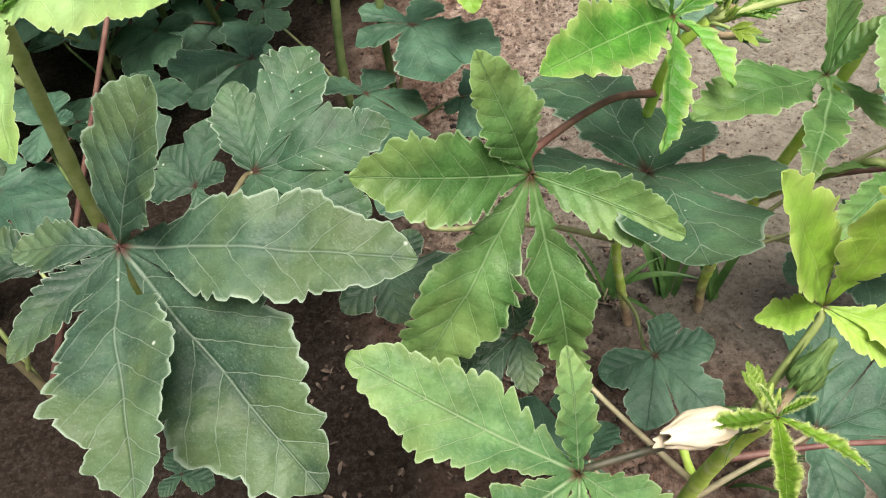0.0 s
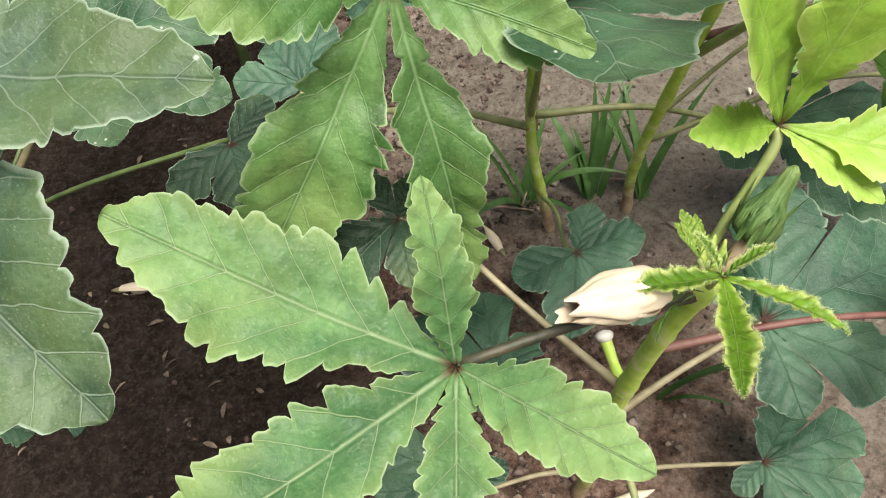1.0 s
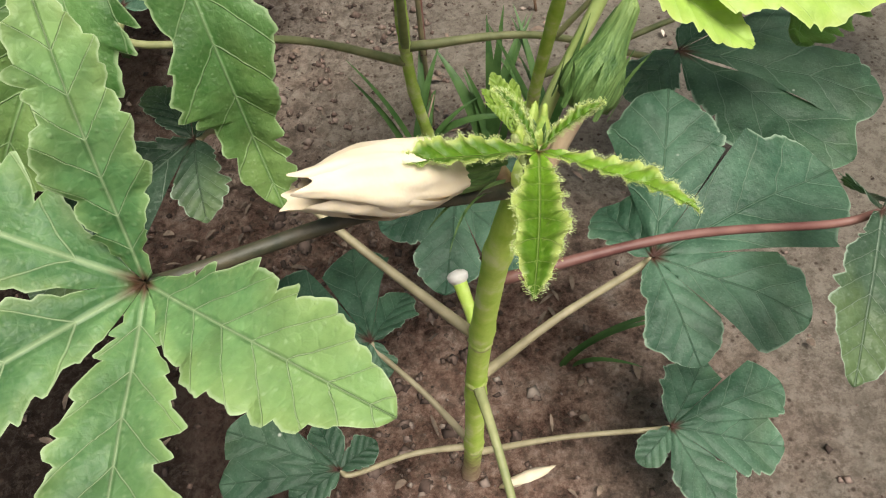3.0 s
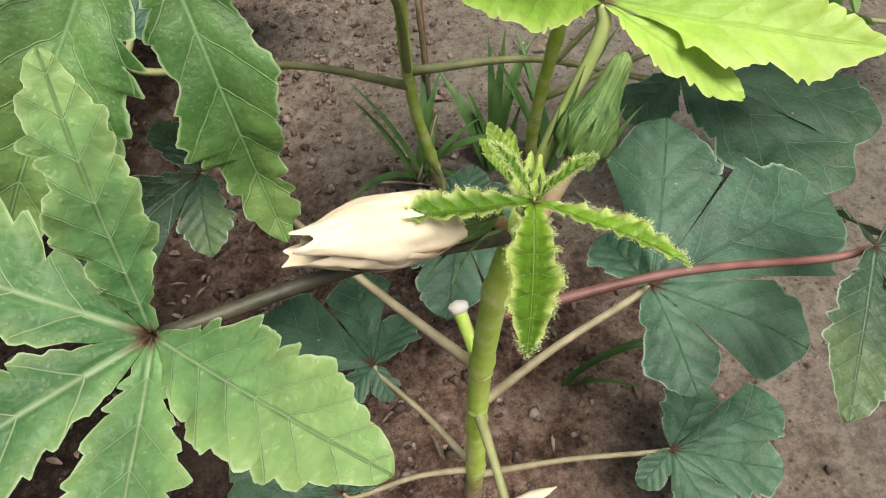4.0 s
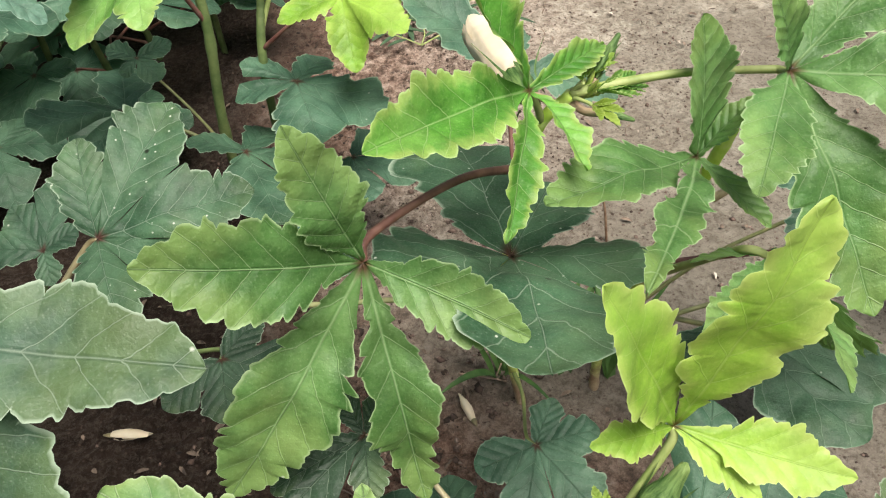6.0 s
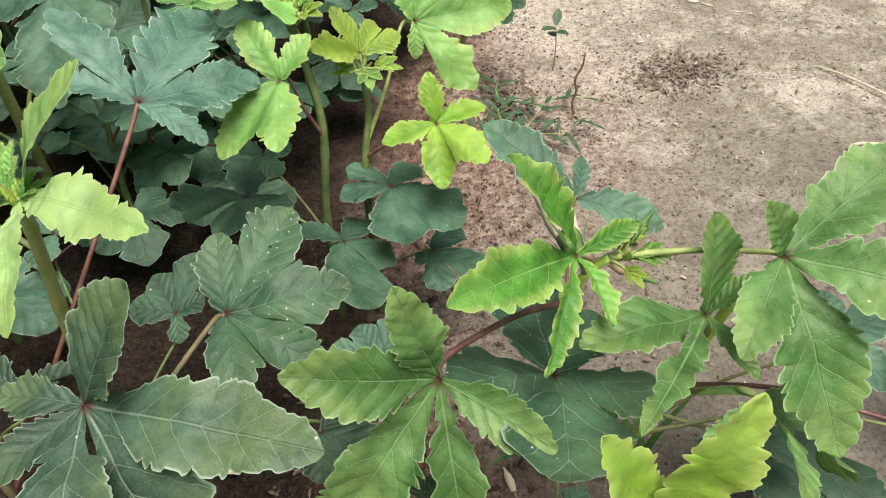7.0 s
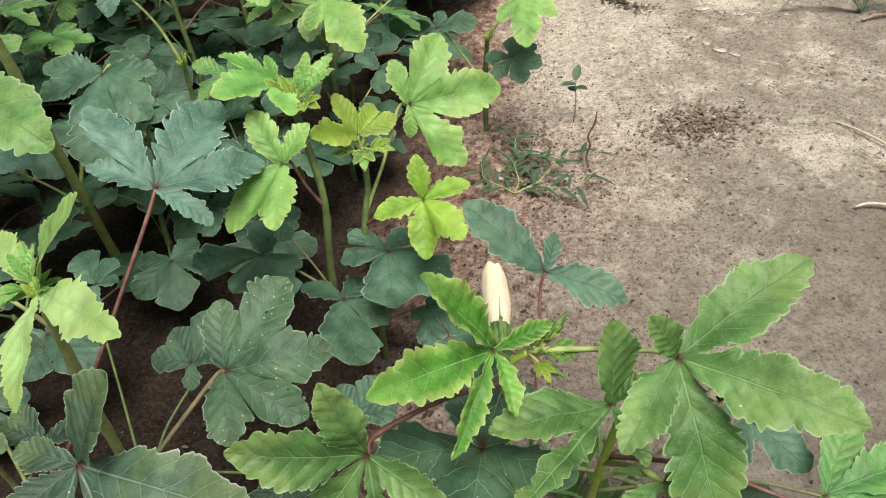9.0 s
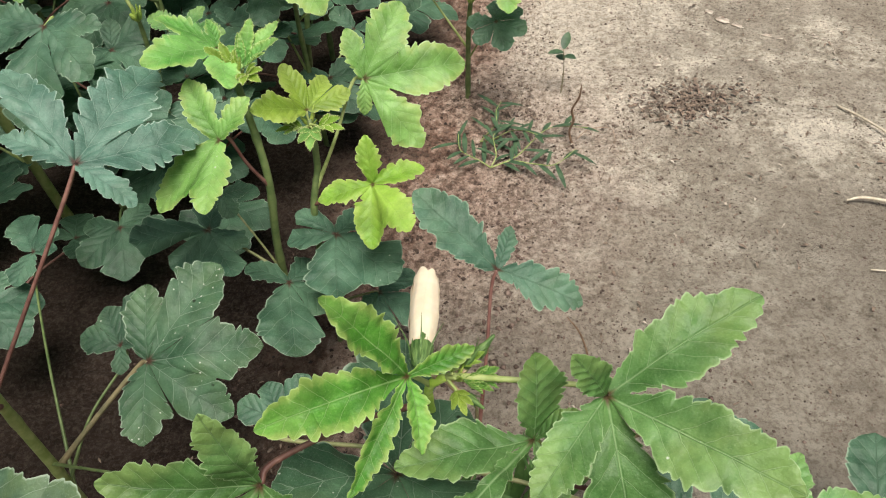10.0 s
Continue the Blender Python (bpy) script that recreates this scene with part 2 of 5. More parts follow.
LEAF = {
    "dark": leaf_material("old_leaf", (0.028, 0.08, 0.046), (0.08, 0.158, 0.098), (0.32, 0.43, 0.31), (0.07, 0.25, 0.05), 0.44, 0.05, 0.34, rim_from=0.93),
    "bitten": leaf_material("bitten_leaf", (0.034, 0.096, 0.053), (0.09, 0.18, 0.104), (0.38, 0.48, 0.36), (0.07, 0.25, 0.05), 0.44, 0.08, 0.55, 0.44, rim_from=0.93),
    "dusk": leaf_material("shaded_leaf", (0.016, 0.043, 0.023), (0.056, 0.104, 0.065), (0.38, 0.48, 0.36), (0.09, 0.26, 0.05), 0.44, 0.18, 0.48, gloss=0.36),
    "grey": leaf_material("dusty_leaf", (0.056, 0.142, 0.104), (0.138, 0.26, 0.198), (0.42, 0.56, 0.47), (0.1, 0.27, 0.09), 0.44, 0.04, 0.45, gloss=0.4, rim_from=0.935),
    "mid": leaf_material("grown_leaf", (0.052, 0.162, 0.038), (0.142, 0.295, 0.094), (0.37, 0.5, 0.26), (0.18, 0.46, 0.05), 0.4, 0.3, 0.5),
    "pale": leaf_material("light_leaf", (0.054, 0.135, 0.046), (0.142, 0.246, 0.09), (0.38, 0.49, 0.27), (0.2, 0.41, 0.07), 0.44, 0.28, 0.75, fringe=0.12),
    "fresh": leaf_material("young_leaf", (0.1, 0.275, 0.045), (0.225, 0.44, 0.12), (0.44, 0.6, 0.29), (0.25, 0.54, 0.05), 0.4, 0.32, 0.5, fringe=0.35, relief=0.65),
    "vivid": leaf_material("vivid_leaf", (0.055, 0.2, 0.02), (0.15, 0.36, 0.058), (0.42, 0.58, 0.25), (0.2, 0.5, 0.03), 0.4, 0.2, 0.5, fringe=0.45),
    "light": leaf_material("top_leaf", (0.18, 0.36, 0.085), (0.35, 0.52, 0.21), (0.5, 0.62, 0.33), (0.37, 0.58, 0.11), 0.44, 0.38, 0.4, fringe=0.2, relief=0.65),
    "lime": leaf_material("newest_leaf", (0.15, 0.285, 0.022), (0.275, 0.4, 0.06), (0.43, 0.55, 0.18), (0.36, 0.56, 0.04), 0.42, 0.22, 0.36, fringe=0.3, relief=0.5),
    "yellow": leaf_material("yellow_leaf", (0.165, 0.3, 0.025), (0.295, 0.42, 0.062), (0.46, 0.58, 0.2), (0.4, 0.58, 0.03), 0.42, 0.3, 0.28, fringe=0.4, relief=0.4),
    "bright": leaf_material("unfolding_leaf", (0.065, 0.17, 0.007), (0.15, 0.29, 0.018), (0.42, 0.54, 0.16), (0.25, 0.46, 0.02), 0.42, 0.06, 0.6, fringe=0.8),
}
STEM = {
    "green": plain_material("green_stalk", (0.22, 0.29, 0.08), (0.36, 0.41, 0.16), 60, sub=0.1),
    "olive": plain_material("olive_stalk", (0.19, 0.215, 0.085), (0.32, 0.32, 0.15), 60, sub=0.1),
    "tan": plain_material("tan_stalk", (0.23, 0.2, 0.115), (0.37, 0.32, 0.2), 60, sub=0.1),
    "red": plain_material("red_stalk", (0.11, 0.04, 0.034), (0.2, 0.098, 0.08), 50),
    "maroon": plain_material("maroon_stalk", (0.11, 0.045, 0.035), (0.2, 0.1, 0.076), 60),
    "dark": plain_material("dark_stalk", (0.022, 0.026, 0.013), (0.07, 0.06, 0.035), 120),
    "stem": stem_material(),
    # darker green skin with shade in its colour, for stems deep in the bed
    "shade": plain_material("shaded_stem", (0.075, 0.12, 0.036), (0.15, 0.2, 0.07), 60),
    "woody": plain_material("woody_stem", (0.16, 0.15, 0.08), (0.27, 0.22, 0.12), 50),
}
PETAL = plain_material("cream_petal", (0.64, 0.54, 0.39), (0.75, 0.66, 0.5), 35, 0.6, 0.8, 0.25)


def bud_material():
    m, nd, lk, bsdf = nodes_of("bud_skin")
    tc = nd.new("ShaderNodeTexCoord")
    sep = nd.new("ShaderNodeSeparateXYZ")
    lk.new(tc.outputs["Object"], sep.inputs[0])
    up = nd.new("ShaderNodeMapRange")
    up.inputs[1].default_value, up.inputs[2].default_value = 0.028, 0.056
    lk.new(sep.outputs[2], up.inputs[0])
    long = nd.new("ShaderNodeMapping")
    long.inputs["Scale"].default_value = (1.0, 1.0, 0.13)
    lk.new(tc.outputs["Object"], long.inputs["Vector"])
    f = noise_tex(nd, lk, long.outputs[0], 330, 4)
    low = ramp(nd, lk, f, [(0.36, (0.03, 0.085, 0.014)), (0.64, (0.13, 0.22, 0.06))])
    col = mix_col(nd, lk, up.outputs[0], low, ramp(nd, lk, f, [(0.36, (0.2, 0.31, 0.07)), (0.64, (0.36, 0.44, 0.15))]))
    lk.new(col, bsdf.inputs["Base Color"])
    bsdf.inputs["Roughness"].default_value = 0.6
    bump = nd.new("ShaderNodeBump")
    bump.inputs["Strength"].default_value, bump.inputs["Distance"].default_value = 0.8, 0.0015
    lk.new(noise_tex(nd, lk, long.outputs[0], 900, 3), bump.inputs["Height"])
    lk.new(bump.outputs[0], bsdf.inputs["Normal"])
    return m


BUD = bud_material()
CUT = plain_material("cut_pith", (0.75, 0.72, 0.66), (0.85, 0.82, 0.78), 200)
HAIR = plain_material("leaf_hair", (0.55, 0.66, 0.22), (0.7, 0.78, 0.38), 80, sub=0.3)
GRASS = plain_material("grass_blade", (0.036, 0.1, 0.02), (0.09, 0.18, 0.045), 40)
STRAW = plain_material("dry_straw", (0.42, 0.36, 0.26), (0.62, 0.56, 0.44), 60)
TWIG = plain_material("twig_bark", (0.12, 0.07, 0.04), (0.22, 0.14, 0.09), 90)


def soil_material():
    m, nd, lk, bsdf = nodes_of("dry_soil")
    pos = nd.new("ShaderNodeNewGeometry").outputs["Position"]
    big = noise_tex(nd, lk, pos, 2.6, 5)
    med = noise_tex(nd, lk, pos, 22, 8, 0.68)
    fine = noise_tex(nd, lk, pos, 110, 8, 0.8)
    sep = nd.new("ShaderNodeSeparateXYZ")
    lk.new(pos, sep.inputs[0])
    # the trodden path is pale and dry, the bed darker and red; the bed is wider near the young plant
    step = nd.new("ShaderNodeMapRange")
    step.interpolation_type = "SMOOTHSTEP"
    step.inputs[1].default_value, step.inputs[2].default_value, step.inputs[4].default_value = 0.5, 0.82, 0.37
    lk.new(sep.outputs[1], step.inputs[0])
    back = nd.new("ShaderNodeMapRange")
    back.interpolation_type = "SMOOTHSTEP"
    back.inputs[1].default_value, back.inputs[2].default_value, back.inputs[4].default_value = 1.0, 1.3, -0.1
    lk.new(sep.outputs[1], back.inputs[0])
    edge = math_node(nd, lk, "ADD", math_node(nd, lk, "ADD", sep.outputs[0], math_node(nd, lk, "ADD", step.outputs[0], back.outputs[0])), math_node(nd, lk, "MULTIPLY", math_node(nd, lk, "SUBTRACT", big, 0.5), 0.5))
    edge = math_node(nd, lk, "ADD", edge, math_node(nd, lk, "MULTIPLY", math_node(nd, lk, "SUBTRACT", med, 0.5), 0.35))
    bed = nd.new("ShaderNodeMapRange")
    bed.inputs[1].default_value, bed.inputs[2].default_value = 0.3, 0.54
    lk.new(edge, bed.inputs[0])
    grit = noise_tex(nd, lk, pos, 46, 10, 0.85)
    both = math_node(nd, lk, "ADD", math_node(nd, lk, "MULTIPLY", med, 0.45), math_node(nd, lk, "MULTIPLY", grit, 0.55))
    pale = ramp(nd, lk, both, [(0.4, (0.16, 0.13, 0.1)), (0.45, (0.345, 0.3, 0.237)), (0.52, (0.47, 0.422, 0.34)), (0.6, (0.7, 0.65, 0.545))])
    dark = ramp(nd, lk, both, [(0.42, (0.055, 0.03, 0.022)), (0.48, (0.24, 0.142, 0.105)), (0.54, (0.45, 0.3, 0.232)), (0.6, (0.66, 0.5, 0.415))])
    # shade under the plants, put into the soil colour further inside the bed
    bed_shade = nd.new("ShaderNodeMapRange")
    bed_shade.interpolation_type = "SMOOTHSTEP"
    bed_shade.inputs[1].default_value, bed_shade.inputs[2].default_value, bed_shade.inputs[3].default_value, bed_shade.inputs[4].default_value = -0.06, 0.26, 0.95, 0.0
    lk.new(math_node(nd, lk, "ADD", math_node(nd, lk, "MULTIPLY_ADD", step.outputs[0], 0.35, sep.outputs[0]), math_node(nd, lk, "MULTIPLY", math_node(nd, lk, "SUBTRACT", big, 0.5), 0.5)), bed_shade.inputs[0])
    dark = mix_col(nd, lk, bed_shade.outputs[0], dark, mix_col(nd, lk, grit, (0.006, 0.004, 0.003), (0.032, 0.022, 0.017)))
    # whitish crusts, grey trodden places and a reddish gritty margin
    mott = noise_tex(nd, lk, pos, 7, 8, 0.68)
    pale = mix_col(nd, lk, ramp(nd, lk, mott, [(0.48, 0.0), (0.6, 0.8)]), pale, (0.8, 0.73, 0.61))
    pale = mix_col(nd, lk, ramp(nd, lk, noise_tex(nd, lk, pos, 3.1, 7, 0.62), [(0.45, 0.0), (0.58, 0.75)]), pale, mix_col(nd, lk, both, (0.095, 0.081, 0.064), (0.51, 0.446, 0.357)))
    rim_e = nd.new("ShaderNodeMapRange")
    rim_e.inputs[1].default_value, rim_e.inputs[2].default_value, rim_e.inputs[3].default_value, rim_e.inputs[4].default_value = 0.55, 0.95, 0.75, 0.0
    lk.new(edge, rim_e.inputs[0])
    red_grit = ramp(nd, lk, grit, [(0.41, (0.12, 0.066, 0.05)), (0.48, (0.4, 0.285, 0.232)), (0.56, (0.72, 0.58, 0.5))])
    far = nd.new("ShaderNodeMapRange")
    far.interpolation_type = "SMOOTHSTEP"
    far.inputs[1].default_value, far.inputs[2].default_value = 1.5, 2.3
    lk.new(sep.outputs[1], far.inputs[0])
    crust = ramp(nd, lk, grit, [(0.4, (0.34, 0.27, 0.2)), (0.47, (0.64, 0.56, 0.46)), (0.58, (0.82, 0.75, 0.65))])
    pale = mix_col(nd, lk, rim_e.outputs[0], pale, mix_col(nd, lk, far.outputs[0], red_grit, crust))
    # the path greys off and darkens towards its near end
    near = nd.new("ShaderNodeMapRange")
    near.interpolation_type = "SMOOTHSTEP"
    near.inputs[1].default_value, near.inputs[2].default_value, near.inputs[3].default_value, near.inputs[4].default_value = 0.85, 1.9, 0.75, 0.0
    lk.new(math_node(nd, lk, "MULTIPLY_ADD", math_node(nd, lk, "SUBTRACT", big, 0.5), 1.2, math_node(nd, lk, "MULTIPLY_ADD", sep.outputs[0], -0.35, math_node(nd, lk, "ADD", sep.outputs[1], 0.2))), near.inputs[0])
    pale = mix_col(nd, lk, near.outputs[0], pale, mix_col(nd, lk, both, (0.058, 0.05, 0.039), (0.44, 0.39, 0.315)))
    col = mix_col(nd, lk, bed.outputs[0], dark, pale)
    # dark specks and small pits, the pits' shade put into the colour
    pit = nd.new("ShaderNodeTexVoronoi")
    pit.inputs["Scale"].default_value = 95
    lk.new(pos, pit.inputs["Vector"])
    speck = nd.new("ShaderNodeMapRange")
    speck.inputs[1].default_value, speck.inputs[2].default_value, speck.inputs[3].default_value, speck.inputs[4].default_value = 0.1, 0.24, 1.0, 0.0
    lk.new(pit.outputs["Distance"], speck.inputs[0])
    some = math_node(nd, lk, "GREATER_THAN", noise_tex(nd, lk, pos, 9, 3), 0.5)
    col = mix_col(nd, lk, math_node(nd, lk, "MULTIPLY", speck.outputs[0], math_node(nd, lk, "MULTIPLY", some, 0.85)), col, (0.09, 0.06, 0.045))
    col = mix_col(nd, lk, ramp(nd, lk, fine, [(0.48, 0.0), (0.6, 0.6)]), col, (0.11, 0.086, 0.067))
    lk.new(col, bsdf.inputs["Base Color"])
    bsdf.inputs["Roughness"].default_value = 0.95
    bsdf.inputs["Specular IOR Level"].default_value = 0.15
    bump = nd.new("ShaderNodeBump")
    bump.inputs["Strength"].default_value, bump.inputs["Distance"].default_value = 1.0, 0.008
    hgt = math_node(nd, lk, "ADD", math_node(nd, lk, "MULTIPLY", grit, 1.3), math_node(nd, lk, "MULTIPLY", fine, 0.6))
    lk.new(math_node(nd, lk, "SUBTRACT", hgt, math_node(nd, lk, "MULTIPLY", speck.outputs[0], 0.35)), bump.inputs["Height"])
    lk.new(bump.outputs[0], bsdf.inputs["Normal"])
    return m


SOIL = soil_material()

# ---- building helpers ----
PLACE = {}


def thing(name, x, y, z, label, category, group=""):
    ob = new(name)
    ob.empty_display_size = 0.05
    PLACE[ob] = pose(x, y, z)
    ob.matrix_basis = PLACE[ob]
    return tagged(ob, label, category, group)


def link(name, me, material, parent, at):
    """A mesh object whose mesh is given relative to at (a world pose), under parent."""
    if not me.materials:
        me.materials.append(material)
    ob = new(name, me)
    PLACE[ob] = at
    if parent is not None:
        ob.parent = parent
        ob.matrix_basis = PLACE[parent].inverted() @ at
    else:
        ob.matrix_basis = at
    return ob


def part(name, bm, material, parent, label="", at=None, smooth=True):
    me = bpy.data.meshes.new(name)
    for f in bm.faces:
        f.smooth = smooth
    bm.to_mesh(me)
    bm.free()
    ob = link(name, me, material, parent, at if at is not None else Matrix())
    return tagged(ob, label)


def curve_points(pts, n):
    """A smooth line through pts (Catmull-Rom)."""
    p = [Vector(q) for q in pts]
    p = [2 * p[0] - p[1]] + p + [2 * p[-1] - p[-2]]
    out = []
    for k in range(1, len(p) - 2):
        for i in range(n):
            t = i / n
            a, b, c, d = p[k - 1], p[k], p[k + 1], p[k + 2]
            out.append(0.5 * ((2 * b) + (c - a) * t + (2 * a - 5 * b + 4 * c - d) * t * t + (3 * b - a - 3 * c + d) * t ** 3))
    return out + [p[-2]]


def add_tube(bm, line, radii, sides=10, ridge=0.0, close=True):
    """A tube along line; radii at even steps along it."""
    rings = []
    side = None
    for i, p in enumerate(line):
        d = (line[min(i + 1, len(line) - 1)] - line[max(i - 1, 0)]).normalized()
        if side is None:
            side = d.orthogonal().normalized()
        side = (side - d * side.dot(d)).normalized()
        up = d.cross(side)
        f = i / max(1, len(line) - 1) * (len(radii) - 1)
        k = min(int(f), len(radii) - 2)
        r = radii[k] + (radii[k + 1] - radii[k]) * (f - k)
        ring = []
        for j in range(sides):
            a = 2 * math.pi * j / sides
            rr = r * (1 + ridge * math.cos(a * 5))
            ring.append(bm.verts.new(p + side * (rr * math.cos(a)) + up * (rr * math.sin(a))))
        rings.append(ring)
    for a, b in zip(rings, rings[1:]):
        for j in range(sides):
            bm.faces.new((a[j], a[(j + 1) % sides], b[(j + 1) % sides], b[j]))
    if close:
        bm.faces.new(rings[0][::-1])
        bm.faces.new(rings[-1])
    return rings


def tube(line, radii, sides=10, ridge=0.0):
    bm = bmesh.new()
    add_tube(bm, line, radii, sides, ridge)
    return bm


# ---- ground ----
def ground_height(x, y):
    v = Vector((x, y, 0))
    bed = 0.5 - 0.5 * math.tanh((x - 0.33 - 0.1 * noise.noise(v * 2.3)) * 7)
    h = 0.007 * noise.noise(v * 3) + 0.004 * noise.noise(v * 11)
    crumb = noise.noise(v * 55) + 0.7 * noise.noise(v * 120)
    return h + (0.0016 + 0.0062 * bed) * crumb - 0.002


def spread(runs):
    """Grid lines: (from, to, step) runs, with growing steps out to the horizon at both ends."""
    mid = []
    for lo, hi, d in runs:
        mid += [lo + d * i for i in range(int(round((hi - lo) / d)))]
    far = [0.05 * 1.7 ** k for k in range(17)]
    return [mid[0] - f for f in far[::-1]] + mid + [mid[-1] + f for f in far]


def make_ground():
    xs = spread([(-1.3, -0.3, 0.016), (-0.3, 0.8, 0.0045), (0.8, 1.5, 0.012)])
    ys = spread([(-0.1, 0.2, 0.02), (0.2, 1.5, 0.0045), (1.5, 3.4, 0.009)])
    verts = [(x, y, ground_height(x, y)) for y in ys for x in xs]
    n = len(xs)
    faces = [(j * n + i, j * n + i + 1, (j + 1) * n + i + 1, (j + 1) * n + i) for j in range(len(ys) - 1) for i in range(n - 1)]
    me = bpy.data.meshes.new("ground")
    me.from_pydata(verts, [], faces)
    me.shade_smooth()
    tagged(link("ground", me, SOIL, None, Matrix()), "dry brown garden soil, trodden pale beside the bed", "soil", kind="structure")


make_ground()


# ---- okra plants ----
def stem_at(plant, z):
    """The point of a plant's stem at height z."""
    line = STEMS[plant]
    for a, b in zip(line, line[1:]):
        if a.z <= z <= b.z:
            return a.lerp(b, (z - a.z) / max(1e-6, b.z - a.z))
    return line[-1] if z > line[-1].z else line[0]


STEMS = {}


def okra_plant(points, r0, r1, label, skin="stem"):
    x, y, z = points[0]
    plant = thing("okra_plant", x, y, 0, label, "okra plant", "okra plants of the bed")
    line = curve_points([(x, y, -0.02)] + points[1:], 10)
    STEMS[plant] = line
    n = len(line)
    radii = [(r0 + (r1 - r0) * i / n) * (1 + 0.16 * (i % 7 == 3)) for i in range(n)]
    bm = tube(line, radii, 12, 0.03)
    part("stem", bm, STEM[skin], plant)
    return plant


# style: half width of a lobe, place of the widest point, teeth a side, wave of the margin, fold, droop of the tip
STYLE = {
    "deep": (0.185, 0.5, 10, 0.009, 0.24, 0.25),
    "calm": (0.185, 0.5, 10, 0.004, 0.14, 0.25),
    "medium": (0.24, 0.55, 8, 0.011, 0.16, 0.3),
    "broad": (0.335, 0.62, 7, 0.013, 0.04, 0.25),
    "star": (0.118, 0.52, 13, 0.013, 0.5, 0.2),
    "folded": (0.17, 0.5, 9, 0.016, 0.6, 0.25),
}
TOOTH = ((0.0, 0.0), (0.25, 0.42), (0.55, 0.8), (0.78, 1.0), (0.9, 0.85), (0.985, 0.12))
PLAIN_TOOTH = ((0.0, 0.0), (0.45, 0.75), (0.8, 1.0))


